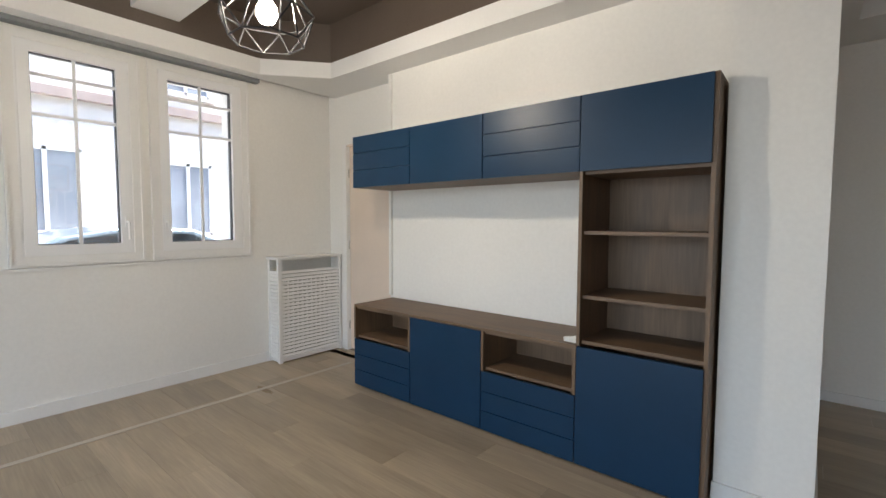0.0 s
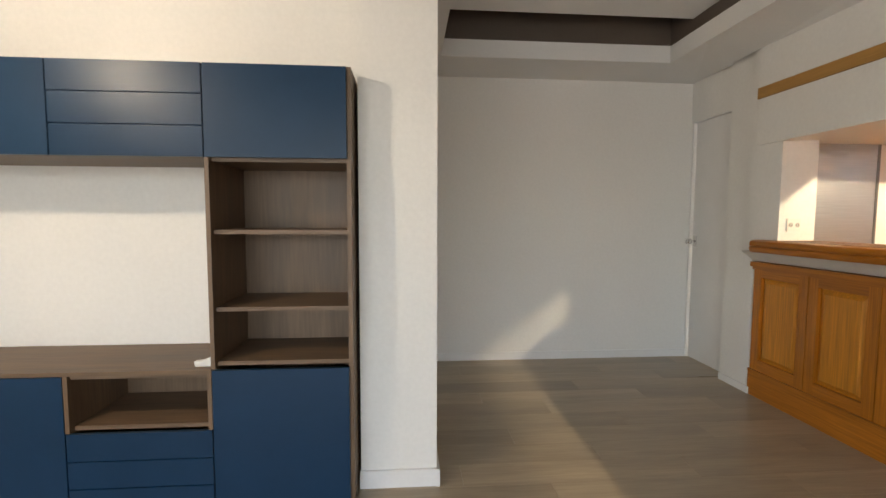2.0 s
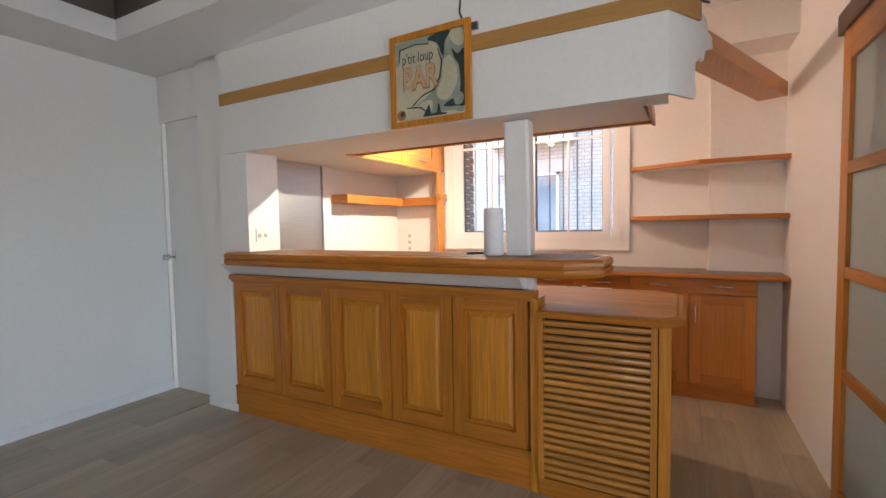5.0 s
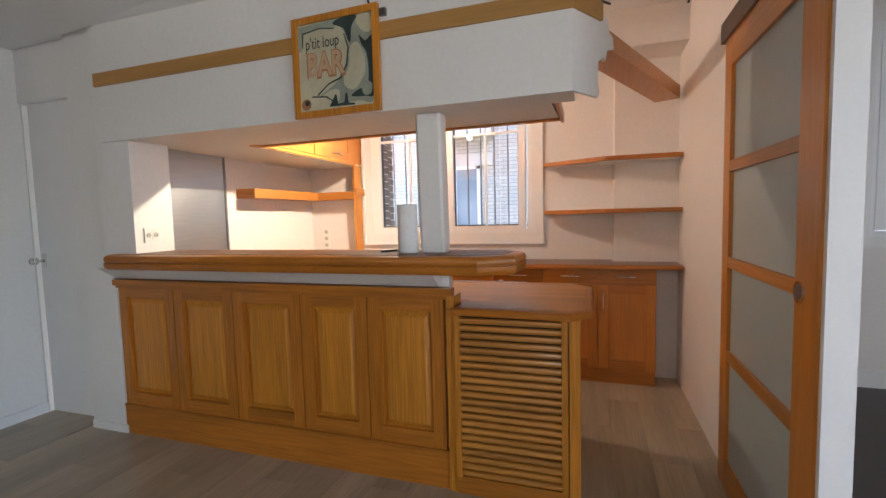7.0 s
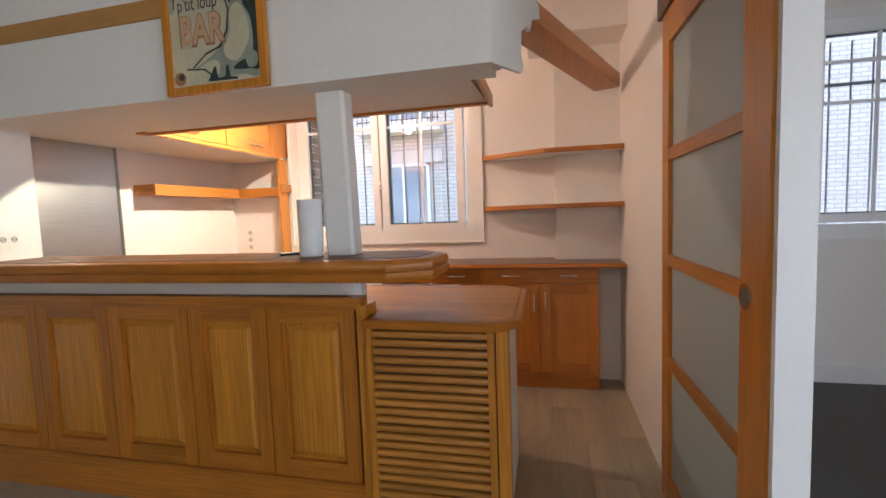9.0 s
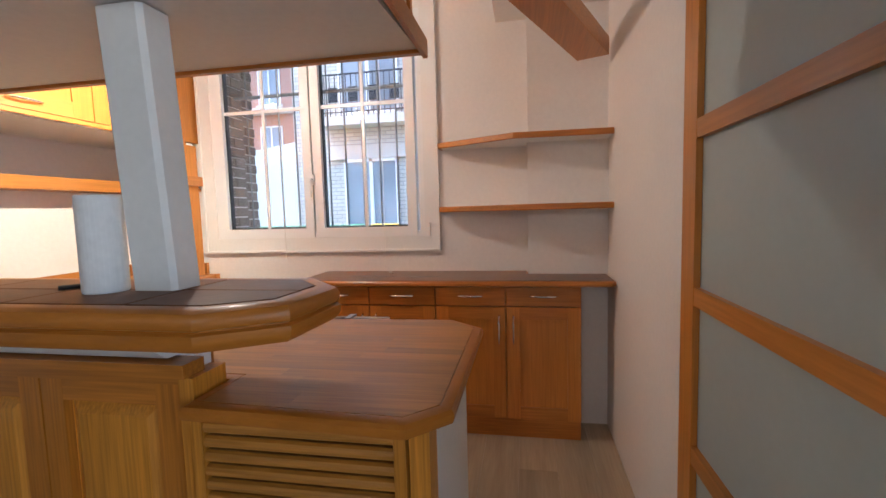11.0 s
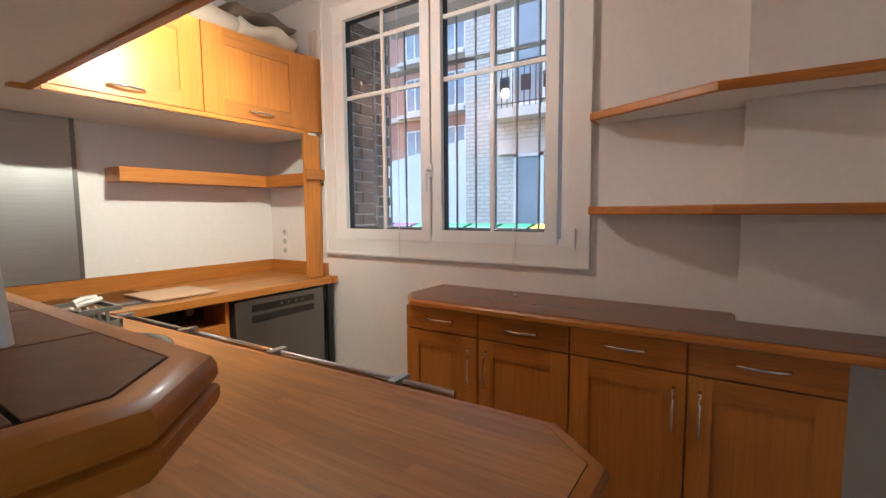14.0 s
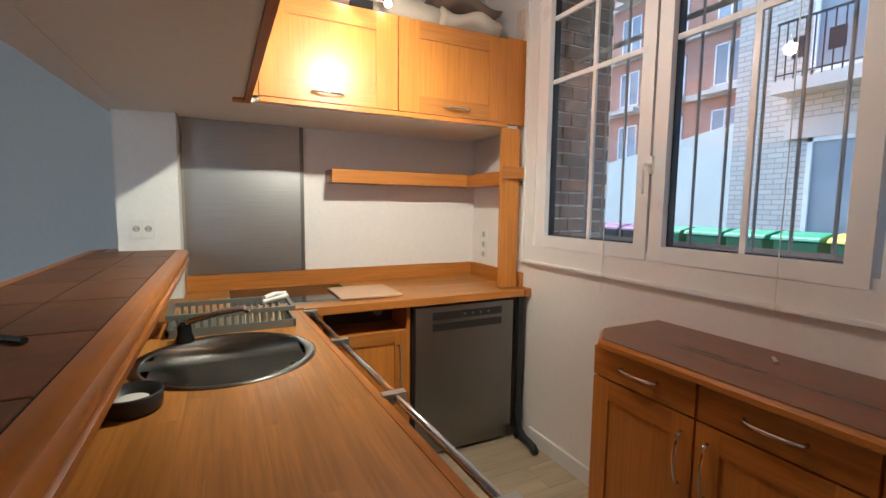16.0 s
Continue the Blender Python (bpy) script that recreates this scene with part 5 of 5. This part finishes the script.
draped("roll", 3.15, 3.86, 3.13, 3.42, 2.302, 2.47, FABRIC, 1)
draped("roll", 3.86, 4.22, 3.09, 3.42, 2.302, 2.44, FABRIC, 2)
draped("stripe", 3.84, 4.225, 3.10, 3.44, 2.42, 2.50, BROWN_FABRIC, 3)
cs = thing("clip_spot", (3.4, 3.05, 2.3), "small twin clip spotlight on the cabinet top", "lamp")
part("clip", box(bm_new(), 3.36, 3.46, 3.06, 3.12, 2.3005, 2.335), WIRE, cs, "", 0.008)
part("bracket", rod(bm_new(), ((3.32, 3.06, 2.35), (3.41, 3.08, 2.36), (3.52, 3.06, 2.34)), 0.006), CHROME, cs)
for x in (3.33, 3.52):
    hd = part("spot_head", rod(bm_new(), ((x, 3.045, 2.375), (x, 3.035, 2.35), (x, 3.02, 2.32)), 0.020, 14), CHROME, cs)
    part("lens", rod(bm_new(), ((x, 3.0195, 2.319), (x, 3.017, 2.314)), 0.016, 14), BULB, hd, "lit lens")
sl = thing("ceiling_spot", (3.42, 2.25, 2.72), "small spotlight hanging on a rod from the kitchen ceiling", "lamp")
part("rod", rod(bm_new(), ((3.42, 2.25, 2.719), (3.42, 2.25, 2.30)), 0.006), CHROME, sl)
part("shade", lathe(bm_new(), (3.42, 2.25, 2.25), ((0.035, 0), (0.035, 0.03), (0.012, 0.055))), CHROME, sl, smooth=True)
solid("trim_vent", [(XK - 0.014, XK - 0.001, 3.10, 3.135, 2.32, 2.50), (XK - 0.014, XK - 0.001, 3.145, 3.175, 2.32, 2.50)], BEIGE, "small beige vent strips beside the window", "vent")
for y, k in ((1.70, 0.0), (2.42, 0.0)):
    tagged(part("blind_cord", rod(bm_new(), ((XK - 0.03, y, 2.65), (XK - 0.03, y, 1.5), (XK - 0.035, y + 0.003, 0.99)), 0.0018, 6), PLASTIC), "thin white blind cord hanging by the window", "cord", "blind cords")
tagged(part("cord_weight", rod(bm_new(), ((XK - 0.16, 1.62, 0.926), (XK - 0.12, 1.65, 0.926)), 0.008, 10), CHROME), "small metal cord weight on the sideboard", "cord weight")

# ---- sideboard ----
sb = thing("sideboard", (4.18, 1.29, 0), "orange beech sideboard with four drawers and doors", "cabinet")
bar_part("body", (4.0, XK - 0.003, 0.80, 2.09, 0.12, 0.885), BEECH_Z, sb)
bar_part("body", (4.0, 4.232, 0.489, 0.80, 0.12, 0.885), BEECH_Z, sb)
bar_part("plinth", (4.02, 4.225, 0.489, 2.07, 0.0, 0.118), BEECH_Y, sb)
se = (2.09, 1.697, 1.296, 0.896, 0.489)
for i, (y1, y0) in enumerate(zip(se, se[1:])):
    dr = part("drawer", box(bm_new(), 3.98, 3.999, y0 + 0.004, y1 - 0.004, 0.777, 0.881), BEECH_Y, sb, "", 0.003)
    ym = (y0 + y1) / 2
    bow_handle(dr, (3.98, ym + 0.07, 0.832), (3.98, ym - 0.07, 0.832), (-0.026, 0, 0), 0.006)
    do = shaker_x("door", y0 + 0.004, y1 - 0.004, 0.125, 0.770, 3.98, sb)
    yh = y0 + 0.04 if i % 2 == 0 else y1 - 0.04
    bow_handle(do, (3.98, yh, 0.56), (3.98, yh, 0.72), (-0.026, 0, 0), 0.005)
st = thing("worktop", (4.15, 1.2, 0.886), "red-brown stained wooden top of the sideboard", "worktop")
ST = [(3.945, 0.335), (3.975, 0.312), (4.233, 0.312), (4.233, 0.769), (XK - 0.003, 0.769), (XK - 0.003, 2.14), (4.06, 2.14), (3.945, 2.04)]
edging("edge", ST, ((0.012, 0.886), (0.0, 0.893), (0.0, 0.908), (0.006, 0.916), (0.014, 0.919), (0.03, 0.9192)), BEECH_Y, st)
part("surface", prism(bm_new(), inset(ST, 0.012), 0.9195, 0.9215), CHERRY_Y, st)

for z in (1.715, 1.322):
    s = thing("corner_shelf", (4.2, 0.8, z), "angled beech wall shelf with a rounded edge", "shelf", "angled wall shelves")
    pts = [(4.278, 1.30), (4.034, 0.84), (4.058, 0.312), (4.233, 0.312), (4.233, 0.769), (XK - 0.003, 0.769), (XK - 0.003, 1.30)]
    part("board", prism(bm_new(), pts, z - 0.013, z + 0.013), PINK, s, "white painted shelf board")
    front = [(4.264, 1.315), (4.018, 0.845), (4.040, 0.312), (4.0575, 0.312), (4.0335, 0.84), (4.2775, 1.301), (XK - 0.003, 1.301), (XK - 0.003, 1.315)]
    part("front_edge", prism(bm_new(), front, z - 0.017, z + 0.017), BEECH_Y, s, "rounded beech front edge", 0.006)

# dark cable along the kitchen ceiling corner
tagged(part("cable", rod(bm_new(), ((3.2, YR + 0.012, 2.69), (3.4, YR + 0.012, 2.66), (3.6, YR + 0.012, 2.70), (4.0, YR + 0.012, 2.70)), 0.008), DARK), "dark loose cable along the ceiling corner", "cable")

# ---- outside, courtyard ----
solid("ground", [(-60, X0 - 0.35, -60, 60, -0.30, -0.15), (XK + 0.35, 60, -60, 60, -0.30, -0.15)], ASPHALT, "grey asphalt ground outside the building", "ground")


def facade(name, x, y0, y1, z1, mat, label, wins, depth=6.0, sign=1, wall_label=""):
    """A building with its front across x; wins rows of y, z, width, height."""
    h = thing(name, (x, (y0 + y1) / 2, -0.15), label, "building")
    part("wall", box(bm_new(), *sorted((x, x + sign * depth)), y0, y1, -0.15, z1), mat, h)
    for y, z, w, t in wins:
        f = bm_new()
        for a, b, c, e in ((y - w / 2, y - w / 2 + 0.07, z, z + t), (y + w / 2 - 0.07, y + w / 2, z, z + t), (y - w / 2, y + w / 2, z, z + 0.07), (y - w / 2, y + w / 2, z + t - 0.07, z + t), (y - 0.04, y + 0.04, z, z + t)):
            box(f, *sorted((x - sign * 0.05, x + sign * 0.02)), a, b, c, e)
        wi = part("window", f, PVC, h)
        part("pane", box(bm_new(), *sorted((x - sign * 0.012, x - sign * 0.002)), y - w / 2, y + w / 2, z, z + t), HOUSE_PANE, wi)
        part("sill", box(bm_new(), *sorted((x - sign * 0.12, x)), y - w / 2 - 0.1, y + w / 2 + 0.1, z - 0.10, z), CREAM, wi)
    return h


white_house = facade("apartment_building", 11.0, -8.0, 5.9, 14, WHITE_BRICK, "pale brick apartment block with balconies across the courtyard",
                     [(y, z, w, h) for y in (4.1, 1.3, -1.5) for z, w, h in ((0.75, 1.25, 1.75), (3.45, 1.35, 2.2), (6.5, 1.3, 2.1), (9.4, 1.3, 2.0))])
for yb in (4.1, 1.3, -1.5):
    for zb in (3.35, 6.4):
        part("balcony_slab", box(bm_new(), 10.55, 11.0, yb - 1.0, yb + 1.0, zb - 0.18, zb), CREAM, white_house)
        rb = bm_new()
        box(rb, 10.57, 10.60, yb - 0.98, yb + 0.98, zb + 0.85, zb + 0.88)
        box(rb, 10.57, 10.60, yb - 0.98, yb + 0.98, zb + 0.08, zb + 0.10)
        for i in range(17):
            box(rb, 10.58, 10.595, yb - 0.97 + i * 0.12, yb - 0.955 + i * 0.12, zb, zb + 0.86)
        for i in range(4):
            box(rb, 10.575, 10.60, yb - 0.80 + i * 0.45, yb - 0.60 + i * 0.45, zb + 0.3, zb + 0.6)
        part("railing", rb, WIRE, white_house)
    part("lintel", box(bm_new(), 10.93, 11.0, yb - 0.95, yb + 0.95, 2.5, 2.78), CREAM, white_house)
red_house = facade("brick_building", 24.0, 12.5, 40.0, 20, RED_BRICK, "red brick apartment block far behind the courtyard wall",
                   [(y, z, 1.3, 1.9) for y in (14.2, 17.0, 19.8, 22.6, 25.4) for z in (1.2, 4.2, 7.2, 10.2, 13.2)])
for z in (3.7, 6.7, 9.7, 12.7):
    part("floor_band", box(bm_new(), 23.8, 24.0, 12.5, 40.0, z, z + 0.3), CREAM, red_house)
    for y in (14.2, 17.0, 19.8, 22.6, 25.4):
        part("balcony_slab", box(bm_new(), 23.3, 23.79, y - 0.9, y + 0.9, z + 0.05, z + 0.25), CREAM, red_house)
wall_line = [(12.6, 5.9), (20.0, 18.6), (19.7, 18.8), (12.3, 6.1)]
tagged(part("courtyard_wall", prism(bm_new(), wall_line, -0.15, 3.25), GREY_RENDER), "tall blue-grey rendered courtyard wall", "wall")
near = thing("brick_pier", (4.85, 3.4, -0.15), "grey-brown brick pier beside the kitchen window", "wall")
part("mortar", box(bm_new(), XK + 0.352, 4.97, 3.02, 4.2, -0.15, 3.6), CREAM, near)
canopy = part("canopy", box(bm_new(), XK + 0.352, 5.05, -0.5, 3.0, 2.62, 2.78), CREAM)
tagged(canopy, "pale concrete canopy over the kitchen window", "canopy")

for i, (mat, lid) in enumerate(((PURPLE_BIN, "purple"), (PURPLE_BIN, "purple"), (GREEN_BIN, "green"), (GREEN_BIN, "green"), (GREEN_BIN, "green"), (GREEN_BIN, "green"), (YELLOW_BIN, "yellow"))):
    y = 7.1 - i * 0.62
    bn = thing("wheelie_bin", (9.6, y, -0.15), lid + " lidded wheeled bin standing in the courtyard", "bin", "courtyard bins")
    part("body", prism(bm_new(), [(9.38, -0.10), (9.82, -0.10), (9.9, 0.98), (9.3, 0.98)], y - 0.25, y + 0.25, "y"), DARK if i < 2 else GREEN_BIN, bn, "", 0.02)
    part("lid", prism(bm_new(), [(9.27, 0.985), (9.95, 0.985), (9.92, 1.06), (9.6, 1.10), (9.3, 1.04)], y - 0.28, y + 0.28, "y"), mat, bn, lid + " plastic lid", 0.015)
    for s in (-0.2, 0.2):
        part("wheel", rod(bm_new(), ((9.8, y + s - 0.03, -0.05), (9.8, y + s + 0.03, -0.05)), 0.1, 14), DARK, bn)

# ---- outside, street ----
street = facade("street_house", -13.0, -12.0, 16.0, 12, PALE_RENDER, "pale rendered town house across the street",
                [(y, z, w, t) for y, z, w, t in ((-1.6, 1.0, 1.3, 1.9), (0.2, 1.0, 1.3, 1.9), (2.4, 1.0, 1.3, 1.9), (5.3, 0.9, 1.2, 1.9), (8.2, 1.0, 1.2, 1.9),
                                                 (-1.4, 5.6, 1.2, 1.9), (0.6, 5.6, 1.2, 1.9), (2.6, 5.6, 1.2, 1.9), (5.3, 4.6, 1.2, 2.0), (8.2, 4.6, 1.2, 2.0))], sign=-1)
part("cornice", box(bm_new(), -13.0, -12.8, -12.0, 16.0, 4.0, 4.2), BAND_BRICK, street, "brown brick band")
solid("pavement", [(-12.95, -11.3, -40, 40, -0.15, -0.03), (-5.6, X0 - 0.352, -40, 40, -0.15, -0.03)], CREAM, "pale concrete pavement with a kerb", "pavement", bevel=0.01)


def car(base, label):
    bx, by, bz = base
    c = thing("car", base, label, "car")
    prof = [(-2.1, 0.35), (-2.1, 0.75), (-1.9, 0.90), (-1.2, 0.98), (-0.55, 1.40), (-0.1, 1.50), (0.75, 1.48), (1.35, 1.20), (1.75, 1.02), (2.05, 0.90), (2.1, 0.40), (1.9, 0.28), (-1.9, 0.28)]
    part("body", prism(bm_new(), [(by + a, bz + z * 0.9) for a, z in prof], bx - 0.82, bx + 0.82, "x"), CAR_BLUE, c, "", 0.06, segments=3)
    side = [(-1.02, 1.0), (-0.5, 1.35), (-0.08, 1.43), (0.05, 1.43), (0.05, 1.0)]
    side2 = [(0.11, 1.0), (0.11, 1.43), (0.7, 1.41), (1.2, 1.17), (1.3, 1.02)]
    for s in (side, side2):
        part("window", prism(bm_new(), [(by + a, bz + z * 0.9) for a, z in s], bx + 0.815, bx + 0.826, "x"), CAR_GLASS, c)
    for a in (-1.3, 1.35):
        for s in (-0.80, 0.66):
            wh = part("wheel", rod(bm_new(), ((bx + s, by + a, bz + 0.31), (bx + s + 0.16, by + a, bz + 0.31)), 0.31, 24), DARK, c)
            part("rim", rod(bm_new(), ((bx + s + 0.16, by + a, bz + 0.31), (bx + s + 0.168, by + a, bz + 0.31)), 0.2, 20), STEEL, wh)
    part("mirror", box(bm_new(), bx + 0.83, bx + 0.99, by - 0.85, by - 0.72, bz + 0.98, bz + 1.12), CAR_BLUE, c, "", 0.03)
    return c


car((-6.9, 2.0, -0.15), "grey-blue hatchback car parked in the street")

# ---- planks, bricks ----
random.seed(11)
floor_ob = bpy.data.objects["floor"]
ORIGIN[floor_ob] = Vector((0, 0, 0))
PW = 0.19
plank_mesh = {}


def plank(x0, x1, y0, y1):
    key = (round(x1 - x0, 3), round(y1 - y0, 3))
    if key not in plank_mesh:
        bm = box(bm_new(), 0, key[0] - 0.0007, 0, key[1] - 0.0007, -0.012, 0.0)
        top_e = [e for e in bm.edges if all(v.co.z > -0.001 for v in e.verts)]
        bmesh.ops.bevel(bm, geom=top_e, offset=0.0008, segments=1, affect="EDGES")
        me = bpy.data.meshes.new("plank")
        bm.to_mesh(me)
        bm.free()
        me.materials.append(PLANK)
        plank_mesh[key] = me
    ob = new("plank", plank_mesh[key])
    ob.location = (x0, y0, 0)
    ob.parent = floor_ob


for x in (X0, -2.9):
    plank(x, min(x + 0.93, -2.777), YT + 0.0005, YD)
y, row = Y0, 0
while y < YN - 0.01:
    ye = min(y + PW, YN)
    x = X0 - (row * 0.43 % 1.2)
    while x < XK:
        a, b = max(x, X0), min(x + 1.2, XK)
        if y > YT - 0.01 and a < 0.03:
            a = 0.03
        if y < YR - 0.10 and b > 1.85:
            b = 1.85
        if b - a > 0.02:
            plank(a, b, y, ye)
        x += 1.2
    y, row = ye, row + 1

brick_me = {}
for r in range(48):
    z = -0.13 + r * 0.075
    off = 0.0 if r % 2 else 0.115
    for k in range(4):
        a, b = XK + 0.36 + k * 0.23 - off, XK + 0.36 + k * 0.23 - off + 0.215
        a, b = max(a, XK + 0.362), min(b, 4.97)
        if b - a < 0.03 or z > 3.5:
            continue
        key = round(b - a, 3)
        if key not in brick_me:
            bm = box(bm_new(), 0, b - a, -0.012, 0.02, 0, 0.063)
            me = bpy.data.meshes.new("brick")
            bm.to_mesh(me)
            bm.free()
            me.materials.append(BRICK)
            brick_me[key] = me
        ob = new("brick", brick_me[key])
        ob.parent = near
        ob.location = Vector((a, 3.02, z)) - ORIGIN[near]

# bricks of the kitchen window's outer reveal
for row in range(19):
    z = 1.165 + row * 0.075
    cuts = (XK + 0.106, XK + 0.225, XK + 0.349) if row % 2 else (XK + 0.106, XK + 0.165, XK + 0.349)
    for a, b in zip(cuts, cuts[1:]):
        key = (round(b - a, 3), "reveal")
        if key not in brick_me:
            bm = box(bm_new(), 0, b - a - 0.008, -0.012, 0.0, 0, 0.065)
            me = bpy.data.meshes.new("brick")
            bm.to_mesh(me)
            bm.free()
            me.materials.append(BRICK)
            brick_me[key] = me
        ob = new("brick", brick_me[key])
        ob.parent = near
        ob.location = Vector((a, WK[1] - 0.001, z)) - ORIGIN[near]
